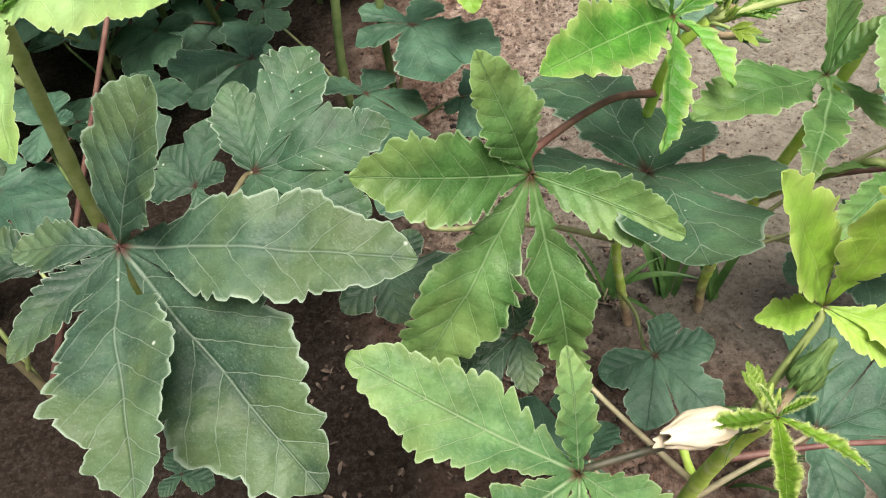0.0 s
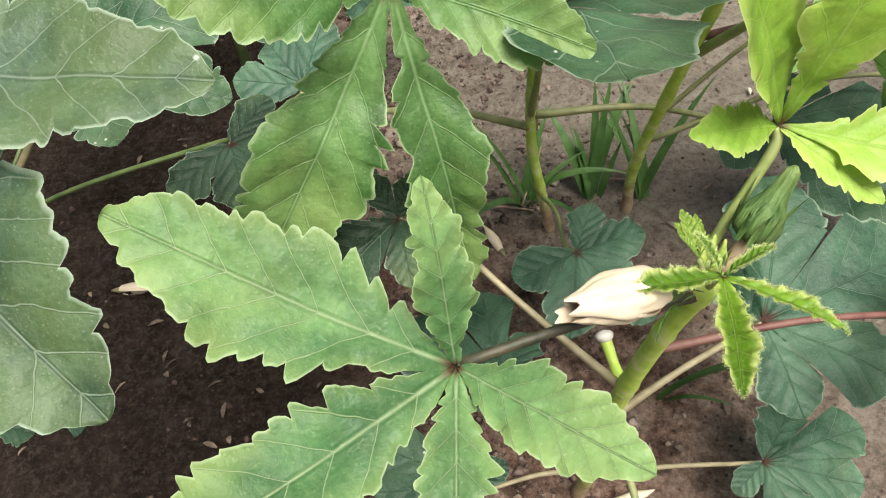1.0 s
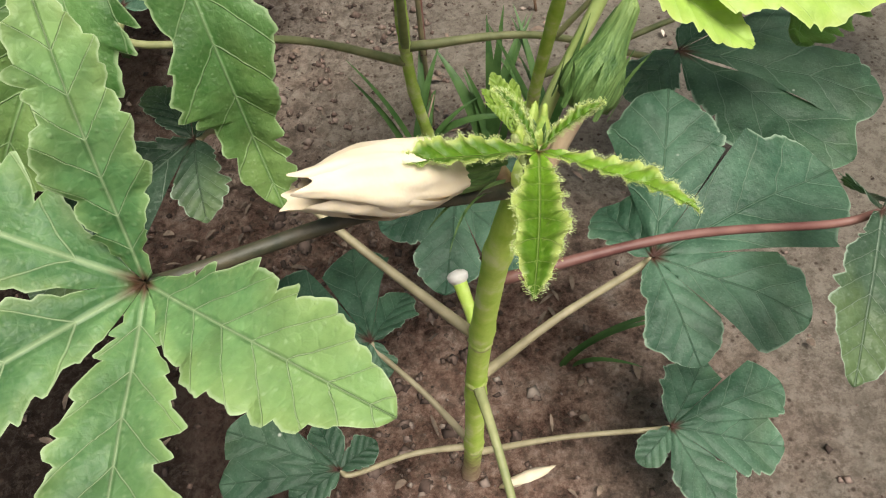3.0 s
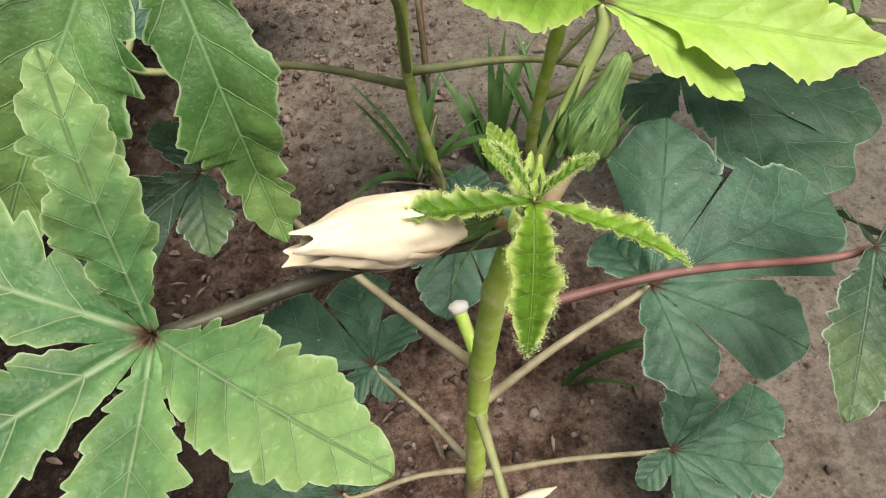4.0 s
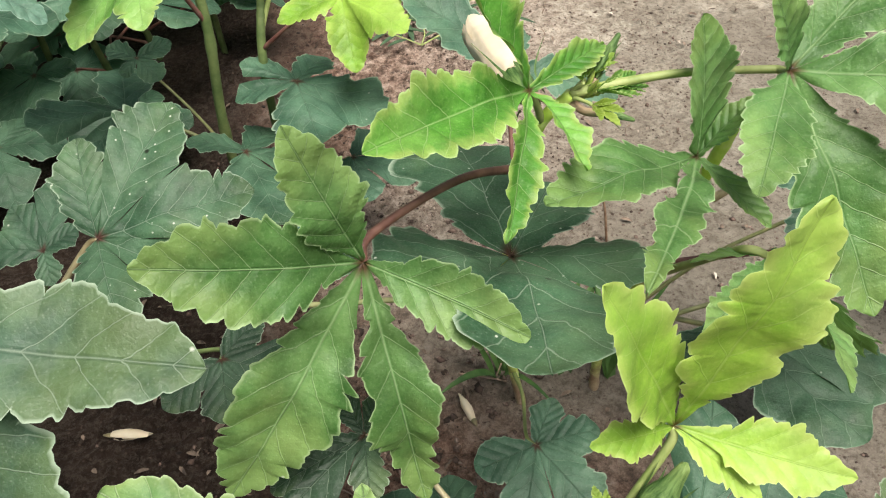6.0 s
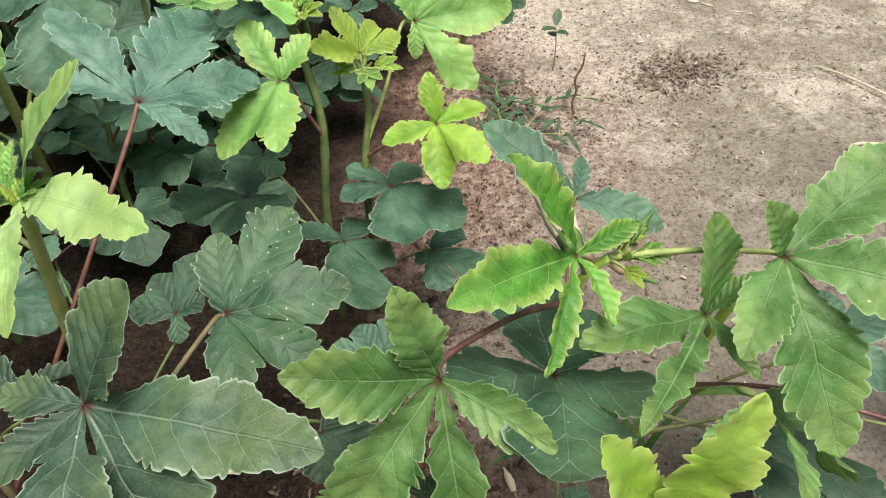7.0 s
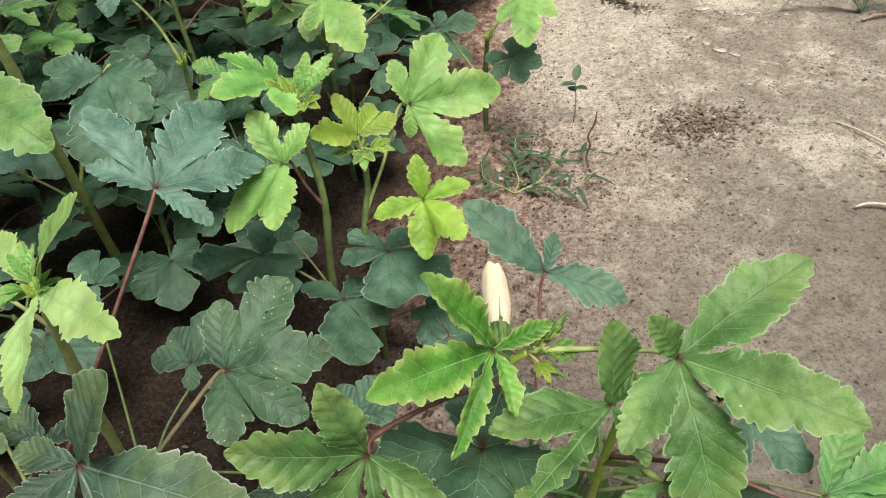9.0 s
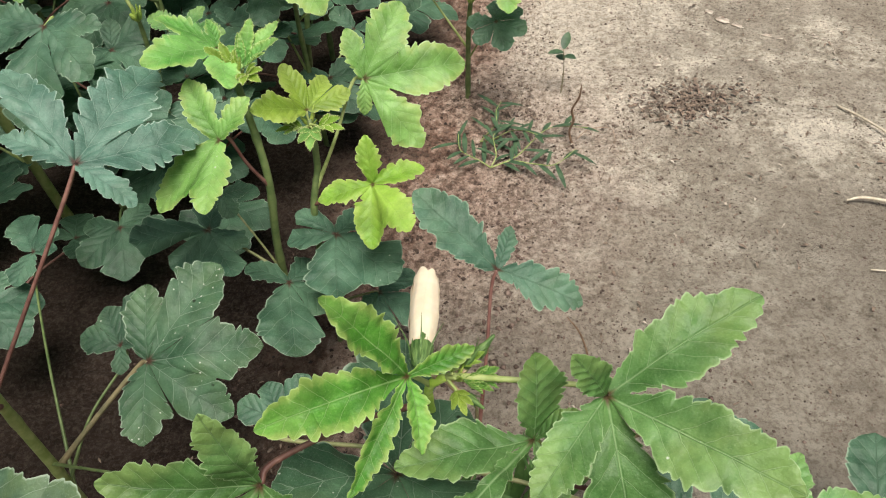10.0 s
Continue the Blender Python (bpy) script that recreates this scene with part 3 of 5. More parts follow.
def blade(lobes, style, rnd, width=1.0, coarse=False, margin=None, neck=0.0):
    """A palmate blade round the origin, its face towards +z. lobes: (direction, length, rise) in degrees and metres."""
    wid, peak, teeth, wave, fold, droop = STYLE[style]
    lobes = sorted(lobes)
    m = len(lobes)
    bm = bmesh.new()
    uv, uv_edge = bm.loops.layers.uv.new("blade"), bm.loops.layers.uv.new("edge")
    az = [radians(q[0]) for q in lobes]
    rise = [radians(q[2]) for q in lobes]

    axes = [Vector((math.cos(e) * math.cos(a), math.cos(e) * math.sin(a), math.sin(e))) for a, e in zip(az, rise)]
    sides_v = [Vector((-math.sin(a), math.cos(a), 0)) for a in az]
    ups = [d.cross(t) for d, t in zip(axes, sides_v)]

    rib_k = 0.62 if style == "broad" else 0.85 if style == "medium" else 1.0
    loose = style not in ("broad", "medium")
    neck = neck or (0.25 if style in ("deep", "calm", "folded") else 0.4)
    across = (-1.0, -0.5, 0.0, 0.5, 1.0) if coarse else (-1.0, -0.82, -0.55, -0.28, 0.0, 0.28, 0.55, 0.82, 1.0)
    tooth = PLAIN_TOOTH if coarse else TOOTH
    for i in range(m):
        length = lobes[i][1]
        gap_l = (az[(i + 1) % m] - az[i]) % (2 * math.pi) if m > 1 else 6.28
        gap_r = (az[i] - az[i - 1]) % (2 * math.pi) if m > 1 else 6.28
        true_l, true_r = axes[i].angle(axes[(i + 1) % m]) / 2, axes[i].angle(axes[i - 1]) / 2
        half_l, half_r = min(gap_l / 2, 0.95), min(gap_r / 2, 0.95)
        own = (min(half_r, true_r), min(half_l, true_l)) if loose else (half_r, half_l)
        free_l, free_r = gap_l / 2 > 0.95, gap_r / 2 > 0.95
        own_w = lobes[i][3] if len(lobes[i]) > 3 else 1
        w = wid * width * length * rnd.uniform(0.92, 1.08) * own_w
        nt = max(4, round(teeth * (0.75 + 0.25 * min(1.5, length / 0.12))))
        ph, ph2 = rnd.uniform(0, 6.28), rnd.uniform(0, 6.28)
        tooth_size = [[(rnd.uniform(1.1, 1.75) if rnd.random() < 0.35 else rnd.uniform(0.3, 0.85)) for _ in range(nt + 1)] for _ in (0, 1)]
        cuts = []
        for _ in (0, 1):
            gaps = [rnd.uniform(0.5, 1.6) * (1.2 - 0.4 * k / nt) for k in range(nt)]
            run = [0.0]
            for g in gaps:
                run.append(run[-1] + g)
            cuts.append([0.1 + 0.9 * q / run[-1] for q in run])
        rows = []
        stations = sorted({0.0, 0.03, 0.07, 1.0} | {cut[k] + (cut[k + 1] - cut[k]) * f for cut in cuts for k in range(nt) for f, _ in tooth})
        stations = [q for k, q in enumerate(stations) if k == 0 or q - stations[k - 1] > 0.0015]
        bend = rnd.uniform(-0.1, 0.1)
        rip = 48 if style == "star" else 21
        dip = droop * rnd.uniform(0.6, 1.4)
        roll = rnd.uniform(-0.13, 0.13)
        for s in stations:
            # smooth outline, then forward teeth
            if s < peak:
                q = s / peak
                prof = neck + (1 - neck) * (q * q * (3 - 2 * q))
            else:
                q = (s - peak) / (1 - peak)
                prof = max(0.0, 1 - q ** 2.2) ** 0.75
            row = []
            sides = []
            for k, (half, free) in enumerate(((half_r, free_r), (half_l, free_l))):
                ki = 0
                while ki < nt - 1 and s >= cuts[k][ki + 1]:
                    ki += 1
                f = ki + min(1.0, max(0.0, (s - cuts[k][ki]) / (cuts[k][ki + 1] - cuts[k][ki])))
                saw = 0.0
                for (f0, v0), (f1, v1) in zip(tooth, tooth[1:] + ((1.0, 0.0),)):
                    if f0 <= f - ki <= f1:
                        saw = v0 + (v1 - v0) * (f - ki - f0) / (f1 - f0)
                d = prof * w
                if 0.1 < s < 1:
                    d += (0.011 if style == "star" else 0.036 if loose else 0.03 if style == "broad" else 0.048) * length * min(1.0, 0.2 + 0.8 * own_w) * tooth_size[k][ki] * (saw - 0.5) * (0.3 + 0.7 * prof)
                    d += (0.018 * math.sin(s * 9 + ph + 2 * k) + 0.075 * noise.noise(Vector((s * 7, k * 5.1, ph * 3)))) * length * prof * (wid / 0.3)
                    d += 0.012 * length * noise.noise(Vector((s * 42, k * 3.3, ph))) * (0.0 if coarse else 1.0)
                d = max(d, 0.0)
                lim = s * length * math.tan(own[k])
                if loose:
                    lim *= 1 + 2.5 * max(0.0, s - 0.17) + 30 * max(0.0, s - 0.28)
                if free and s < 0.1:
                    lim = max(lim, 0)
                fused = d >= lim
                sides.append((min(d, lim), 1.0 if fused else min(1.0, (lim - d) / (0.12 * length) if lim > d else 0.0), fused))
            for u in across:
                d, _, fused = sides[1] if u > 0 else sides[0]
                open_ = 0.0 if fused else (sides[1] if u > 0 else sides[0])[1]
                lat = u * d
                x0, y0 = s * length, lat + bend * length * s * s * 0.6
                r, a = math.hypot(x0, y0), az[i] + math.atan2(y0, x0)
                side_rib = (s + 0.02 * math.sin(ph + 5 * s) - abs(lat) / length * 1.15) * 7.6 * rib_k % 1.0
                zz = dip * length * 0.16 * math.sin(s * 3.14159) + fold * abs(lat) * min(1.0, s * 4) + (roll * lat * min(1.0, max(0.0, s - 0.12) * 2.5) if loose else 0.0)
                zz += (0.004 if style == "calm" else 0.007 if loose else 0.009) * length * math.sin(math.pi * side_rib) ** 0.7 * 4 * abs(u) * (1.02 - abs(u))
                zz += wave * length * open_ * u * u * (math.sin(s * rip + ph) + 0.6 * math.sin(s * rip * 1.8 + ph2))
                zz += 0.04 * length * noise.noise(Vector((x0 * 22, y0 * 22, i * 3.7 + ph))) * min(1.0, s * 3)
                if loose:
                    zz += (0.03 if i % 2 else -0.012) * length * min(1.0, max(0.0, s - 0.15) * 4)
                co = axes[i] * x0 + sides_v[i] * y0 + ups[i] * zz
                # towards the neighbour both lobes share one surface
                flat_half = (half_l if u > 0 else half_r)
                near = min(1.0, abs(y0) / max(1e-6, x0 * math.tan(flat_half))) if x0 > 1e-6 else 1.0
                b = 0.5 * max(0.0, (near - 0.4) / 0.6) ** 1.5 * (max(0.0, 1 - max(0.0, s - 0.05) * 8) if loose else 1.0)
                if b > 0 and m > 1 and not (free_l if u > 0 else free_r):
                    k2 = (i + 1) % m if u > 0 else i - 1
                    xn, yn = r * math.cos(a - az[k2]), r * math.sin(a - az[k2])
                    co = co.lerp(axes[k2] * xn + sides_v[k2] * yn + ups[k2] * zz, b)
                v = bm.verts.new(co)
                if margin is not None and abs(u) == 1.0 and not fused and 0.15 < s:
                    margin.append((v.co.copy(), az[i] + math.copysign(1.2, u), style))
                row.append((v, 0.5 + lat / length * rib_k, s * rib_k, abs(u) * (0.0 if fused else 1.0), abs(lat) / length * (1.0 if loose else 1.7)))
            rows.append(row)
        for ra, rb in zip(rows, rows[1:]):
            for j in range(len(across) - 1):
                quad = (ra[j], rb[j], rb[j + 1], ra[j + 1])
                f = bm.faces.new([q[0] for q in quad])
                f.smooth = True
                for lp, q in zip(f.loops, quad):
                    lp[uv].uv = (q[1], q[2])
                    lp[uv_edge].uv = (q[3], q[4])
    bmesh.ops.remove_doubles(bm, verts=bm.verts, dist=0.0004)
    bmesh.ops.recalc_face_normals(bm, faces=bm.faces)
    if sum(f.normal.z for f in bm.faces) < 0:
        bmesh.ops.reverse_faces(bm, faces=bm.faces)
    return bm


LABEL = {
    "dusk": "dark bluish green toothed leaf with pale ribs",
    "dark": "dark green old leaf with shallow lobes",
    "bitten": "dark green lobed leaf with white bite specks",
    "grey": "dusty blue-green leaf with pale ribs",
    "mid": "green toothed leaf cut into fingers",
    "pale": "pale green toothed leaf with yellowish lobe tips",
    "fresh": "fresh light green toothed leaf",
    "vivid": "vivid green folded leaf with pale toothed margin",
    "light": "pale yellowish green young leaf with toothed margin",
    "bright": "small bright green unfolding leaf with hairy margin",
    "yellow": "yellow-green young toothed leaf cut into fingers",
    "lime": "lime green newest leaf with hairy margin",
}
COUNT = [0]


def leaf(plant, centre, tilt, lobes, style, tone, stalk, node_z, width=1.0, thick=1.0, coarse=False, node=None, arch=0.05, neck=0.0):
    """A leaf under a plant: its blade round centre, tilted about x and y, and the stalk from the stem at node_z."""
    COUNT[0] += 1
    rnd = random.Random(COUNT[0] * 7 + 1)
    n = Vector((math.tan(radians(tilt[1])), -math.tan(radians(tilt[0])), 1)).normalized()
    x = (Vector((1, 0, 0)) - n * n.x).normalized()
    y = n.cross(x)
    at = Matrix((x, y, n)).transposed().to_4x4()
    at.translation = Vector(centre)
    margin = [] if style == "star" and not coarse and max(q[1] for q in lobes) > 0.04 else None
    ob = part("leaf", blade(lobes, style, rnd, width, coarse, margin, neck), LEAF[tone], plant, LABEL[tone], at)
    # the stalk leaves the stem outwards, rises and meets the blade from below
    a, c = Vector(node) if node else stem_at(plant, node_z), Vector(centre)
    span = (c - a).length
    size = max(q[1] for q in lobes)
    back = Vector((0, 0, 0))
    for q in lobes:
        back -= Vector((math.cos(radians(q[0])), math.sin(radians(q[0])), 0)) * q[1]
    back = (at.to_3x3() @ back)
    back = back.normalized() if back.length > 0.02 else Vector((0, 0, 0))
    low = c + back * 0.12 * span - n * 0.1 * span
    b = a.lerp(c, 0.45) + Vector((0, 0, arch * span))
    line = curve_points([a, b, low.lerp(c, 0.25), c - n * 0.0015], 8)
    r = (0.0014 + 0.0095 * size) * thick
    bm = tube([at.inverted() @ p for p in line], [r * 1.35, r * 1.0, r * 0.9, r * 0.95, r * 0.8], 9, 0.05)
    part("petiole", bm, STEM[stalk], ob, "", at)
    if margin:
        hairs = bmesh.new()
        for co, a0, _ in margin:
            for _ in range(6):
                q = co + Vector((rnd.uniform(-1, 1), rnd.uniform(-1, 1), rnd.uniform(-1, 1))) * 0.0008
                d = Vector((math.cos(a0), math.sin(a0), rnd.uniform(-0.2, 0.9))) + Vector((rnd.uniform(-1, 1), rnd.uniform(-1, 1), 0)) * 0.5
                add_tube(hairs, [q, q + d.normalized() * rnd.uniform(0.0003, 0.0008)], [0.00008, 0.00004], 3)
        tagged(part("margin_hairs", hairs, HAIR, ob, "", at), kind="stuff")
    return ob


HEALTHY = "leafy okra plant growing from the dry soil"
PLANTS = {
    "p1": okra_plant([(0.243, 0.365, 0), (0.247, 0.352, 0.1), (0.2505, 0.341, 0.24), (0.257, 0.318, 0.38), (0.266, 0.303, 0.455)], 0.0074, 0.0056, "young okra plant with closed cream flower and new leaves"),
    "p2": okra_plant([(0.287, 0.690, 0), (0.270, 0.698, 0.08), (0.258, 0.694, 0.175), (0.258, 0.665, 0.33), (0.268, 0.612, 0.5), (0.292, 0.6, 0.548)], 0.0062, 0.0045, "tall okra plant with a closed white flower at its top"),
    "p3": okra_plant([(0.383, 0.705, 0), (0.378, 0.690, 0.1), (0.385, 0.63, 0.3), (0.392, 0.585, 0.44), (0.41, 0.58, 0.52)], 0.0065, 0.005, "leaning okra plant at the edge of the path"),
    "pk": okra_plant([(-0.305, 0.61, 0), (-0.292, 0.602, 0.2), (-0.262, 0.582, 0.42), (-0.228, 0.565, 0.6), (-0.221, 0.562, 0.642)], 0.008, 0.0055, "okra plant with fresh upright top leaves", "green"),
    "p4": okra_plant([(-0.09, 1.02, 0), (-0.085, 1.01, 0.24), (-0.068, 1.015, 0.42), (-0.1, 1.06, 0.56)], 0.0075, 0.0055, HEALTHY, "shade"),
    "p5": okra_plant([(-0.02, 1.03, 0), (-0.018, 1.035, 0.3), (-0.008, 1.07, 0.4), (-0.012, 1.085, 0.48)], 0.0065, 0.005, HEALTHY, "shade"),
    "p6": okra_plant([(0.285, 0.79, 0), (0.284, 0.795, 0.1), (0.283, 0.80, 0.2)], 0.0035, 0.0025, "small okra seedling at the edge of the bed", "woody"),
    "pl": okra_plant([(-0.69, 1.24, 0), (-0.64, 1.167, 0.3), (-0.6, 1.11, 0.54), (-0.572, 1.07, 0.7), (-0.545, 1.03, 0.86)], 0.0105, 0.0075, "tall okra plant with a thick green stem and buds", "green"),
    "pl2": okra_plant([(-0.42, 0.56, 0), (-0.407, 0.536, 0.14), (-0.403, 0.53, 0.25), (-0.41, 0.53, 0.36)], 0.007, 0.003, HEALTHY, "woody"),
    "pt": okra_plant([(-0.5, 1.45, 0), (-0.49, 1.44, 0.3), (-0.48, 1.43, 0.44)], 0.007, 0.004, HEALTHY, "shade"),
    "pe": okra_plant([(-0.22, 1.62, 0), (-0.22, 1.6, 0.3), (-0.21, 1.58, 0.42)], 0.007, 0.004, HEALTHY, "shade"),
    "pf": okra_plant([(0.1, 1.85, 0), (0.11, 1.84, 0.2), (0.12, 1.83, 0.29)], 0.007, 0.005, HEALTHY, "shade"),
}

leaf(PLANTS["p1"], (0.143, 0.269, 0.475), (22, 7), [(98, 0.087, 39, 0.8), (154, 0.154, 12), (-152, 0.152, 8), (-100, 0.1, 10), (-43, 0.091, 29, 1.22)], "deep", "pale", "dark", .443, width=0.88, neck=0.22)
leaf(PLANTS["p1"], (0.304, 0.351, 0.504), (34, 10), [(137, 0.136, 46, 1.05), (77, 0.156, 48, 1.15), (-25, 0.097, 13), (-48, 0.059, 3), (-175, 0.064, 27)], "deep", "yellow", "green", .40, width=0.84, neck=0.1)
leaf(PLANTS["p1"], (0.267, 0.297, 0.470), (-11, 9), [(-161, 0.053, 11, 0.9), (-104, 0.073, 0, 0.86), (-48, 0.056, 6, 0.85), (-4, 0.026, 42, 0.9), (145, 0.025, 48, 0.9)], "star", "bright", "green", .44)
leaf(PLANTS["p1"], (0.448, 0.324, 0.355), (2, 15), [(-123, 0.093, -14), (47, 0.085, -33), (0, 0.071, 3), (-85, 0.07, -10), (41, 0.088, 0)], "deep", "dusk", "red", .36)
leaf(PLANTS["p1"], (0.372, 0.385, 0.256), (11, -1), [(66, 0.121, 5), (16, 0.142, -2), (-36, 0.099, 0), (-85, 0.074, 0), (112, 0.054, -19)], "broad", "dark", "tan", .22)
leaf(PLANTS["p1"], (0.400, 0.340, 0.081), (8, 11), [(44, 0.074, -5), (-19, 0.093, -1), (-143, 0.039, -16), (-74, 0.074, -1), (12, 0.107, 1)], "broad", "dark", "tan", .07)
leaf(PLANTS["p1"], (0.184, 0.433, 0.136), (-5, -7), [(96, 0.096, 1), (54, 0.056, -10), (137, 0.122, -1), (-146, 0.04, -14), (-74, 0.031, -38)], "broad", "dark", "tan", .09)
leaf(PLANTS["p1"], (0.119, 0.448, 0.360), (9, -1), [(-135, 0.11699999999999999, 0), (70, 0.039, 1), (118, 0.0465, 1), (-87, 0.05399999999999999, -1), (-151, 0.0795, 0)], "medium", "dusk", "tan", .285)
leaf(PLANTS["p1"], (0.145, 0.351, 0.100), (9, 0), [(151, 0.093, 0), (178, 0.09, 0), (-155, 0.042, -1), (108, 0.041, 1), (28, 0.034, 1)], "broad", "dark", "tan", .09)
leaf(PLANTS["p1"], (0.258, 0.241, 0.200), (7, 0), [(1, 0.036, 1), (121, 0.029, 1), (-75, 0.026, -2), (-176, 0.029, -1)], "broad", "dark", "olive", .22, thick=1.7)
leaf(PLANTS["p2"], (0.138, 0.474, 0.523), (51, 16), [(119, 0.113, 30, 1.15), (175, 0.142, 24, 1.3), (-121, 0.194, -13, 1.02), (-81, 0.19, -15, 0.7), (-25, 0.115, 26, 1.25)], "deep", "mid", "maroon", .46, width=0.88, arch=0.12, neck=0.14)
leaf(PLANTS["p2"], (0.271, 0.532, 0.170), (11, 0), [(64, 0.052, 8), (8, 0.067, 6), (-57, 0.095, 0), (-104, 0.086, 0), (-158, 0.07, 8)], "broad", "dark", "green", .06)
leaf(PLANTS["p2"], (0.243, 0.546, 0.438), (-18, 8), [(99, 0.201, 7), (-35, 0.121, 13), (-88, 0.179, 7), (-137, 0.141, 15), (65, 0.125, 7)], "broad", "bitten", "green", .20)
leaf(PLANTS["p2"], (0.258, 0.581, 0.567), (22, 37), [(-152, 0.152, -3, 1.05), (164, 0.136, 25, 0.95), (39, 0.071, 21, 0.95), (-78, 0.078, 21, 0.9), (-110, 0.124, -4, 0.6)], "folded", "vivid", "green", .52)
leaf(PLANTS["p2"], (0.445, 0.591, 0.559), (26, -6), [(39, 0.168, 3), (-23, 0.183, 14), (-75, 0.186, -22), (-117, 0.124, 18), (138, 0.083, 66)], "deep", "mid", "green", .55)
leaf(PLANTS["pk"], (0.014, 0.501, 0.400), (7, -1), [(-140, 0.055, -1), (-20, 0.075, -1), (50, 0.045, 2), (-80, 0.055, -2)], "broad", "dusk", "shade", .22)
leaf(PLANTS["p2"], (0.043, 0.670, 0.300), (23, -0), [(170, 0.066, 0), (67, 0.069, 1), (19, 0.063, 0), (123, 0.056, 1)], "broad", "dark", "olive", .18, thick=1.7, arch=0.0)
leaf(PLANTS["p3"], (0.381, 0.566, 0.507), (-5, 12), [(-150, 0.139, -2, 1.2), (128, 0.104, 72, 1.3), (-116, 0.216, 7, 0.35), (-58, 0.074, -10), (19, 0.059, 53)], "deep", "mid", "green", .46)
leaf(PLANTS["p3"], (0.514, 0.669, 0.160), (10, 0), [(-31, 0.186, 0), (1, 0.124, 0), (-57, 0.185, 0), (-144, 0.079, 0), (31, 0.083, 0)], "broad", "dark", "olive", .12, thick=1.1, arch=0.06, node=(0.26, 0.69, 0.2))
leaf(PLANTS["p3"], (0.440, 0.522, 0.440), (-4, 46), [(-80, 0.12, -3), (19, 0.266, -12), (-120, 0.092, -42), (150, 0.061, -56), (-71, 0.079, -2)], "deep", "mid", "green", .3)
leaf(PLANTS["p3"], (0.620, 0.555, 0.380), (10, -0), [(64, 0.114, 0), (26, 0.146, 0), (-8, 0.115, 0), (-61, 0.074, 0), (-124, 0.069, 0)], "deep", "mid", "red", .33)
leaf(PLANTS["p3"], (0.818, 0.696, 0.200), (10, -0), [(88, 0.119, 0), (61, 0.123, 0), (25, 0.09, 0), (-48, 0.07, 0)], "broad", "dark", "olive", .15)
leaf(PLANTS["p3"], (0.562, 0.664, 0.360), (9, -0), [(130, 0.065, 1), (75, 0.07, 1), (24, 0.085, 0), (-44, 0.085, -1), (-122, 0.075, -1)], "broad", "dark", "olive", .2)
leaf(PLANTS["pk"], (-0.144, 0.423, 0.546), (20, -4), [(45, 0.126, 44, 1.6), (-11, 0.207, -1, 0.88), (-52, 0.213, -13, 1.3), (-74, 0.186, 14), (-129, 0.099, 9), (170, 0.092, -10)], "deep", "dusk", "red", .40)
leaf(PLANTS["pk"], (-0.150, 0.707, 0.343), (23, 3), [(103, 0.105, 14), (62, 0.162, 4), (13, 0.162, 2), (-26, 0.14, -10), (-68, 0.127, 17)], "medium", "bitten", "woody", .2, width=1.1, arch=0.03, thick=1.3)
leaf(PLANTS["pl2"], (-0.247, 0.855, 0.558), (11, 25), [(146, 0.17, 2), (83, 0.197, 0), (36, 0.166, -1), (-19, 0.096, -2), (173, 0.104, -7)], "medium", "grey", "maroon", .2, width=0.85, arch=0.0)
leaf(PLANTS["pk"], (-0.221, 0.561, 0.647), (21, -25), [(24, 0.153, 22), (135, 0.107, 14), (-19, 0.192, 2, 0.78), (-67, 0.146, 1), (-153, 0.112, 22)], "calm", "light", "green", .60, width=0.78)
leaf(PLANTS["pk"], (-0.319, 0.593, 0.620), (23, 0), [(149, 0.119, 1), (179, 0.085, 0), (-151, 0.081, -1), (98, 0.043, 2), (-62, 0.027, -1)], "star", "vivid", "green", .58)
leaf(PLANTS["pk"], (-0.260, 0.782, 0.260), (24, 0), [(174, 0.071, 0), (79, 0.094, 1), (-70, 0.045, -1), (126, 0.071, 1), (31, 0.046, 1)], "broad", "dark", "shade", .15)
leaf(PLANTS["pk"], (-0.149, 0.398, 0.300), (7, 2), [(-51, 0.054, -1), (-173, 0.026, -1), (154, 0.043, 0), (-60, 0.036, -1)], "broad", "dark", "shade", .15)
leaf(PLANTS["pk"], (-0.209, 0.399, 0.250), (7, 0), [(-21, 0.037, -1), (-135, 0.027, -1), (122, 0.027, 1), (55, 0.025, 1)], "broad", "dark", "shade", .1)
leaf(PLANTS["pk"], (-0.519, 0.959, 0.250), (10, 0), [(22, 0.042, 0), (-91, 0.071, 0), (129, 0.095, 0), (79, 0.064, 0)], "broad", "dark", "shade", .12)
leaf(PLANTS["p4"], (-0.214, 1.028, 0.273), (-6, 13), [(-133, 0.133, 8), (-20, 0.083, 6), (104, 0.124, -2), (-109, 0.094, -17), (-49, 0.119, -2)], "broad", "dark", "olive", .2)
leaf(PLANTS["p4"], (-0.180, 1.046, 0.340), (21, 1), [(22, 0.049, 1), (-120, 0.033, -2), (-49, 0.05, -2), (153, 0.046, 1)], "broad", "dark", "olive", .2)
leaf(PLANTS["p4"], (-0.050, 0.955, 0.244), (-6, 12), [(173, 0.078, 2), (-26, 0.098, 2), (-69, 0.155, -1), (68, 0.072, -2)], "broad", "dark", "olive", .1)
leaf(PLANTS["p4"], (-0.137, 1.100, 0.588), (-7, 24), [(-162, 0.095, 10), (-115, 0.133, 0), (142, 0.046, 30), (-6, 0.061, 17), (-61, 0.1, 1)], "medium", "fresh", "green", .52)
leaf(PLANTS["p4"], (-0.105, 0.975, 0.516), (28, -5), [(128, 0.1, 18), (59, 0.075, 11), (-82, 0.123, 11), (-127, 0.133, -5)], "medium", "fresh", "red", .4)
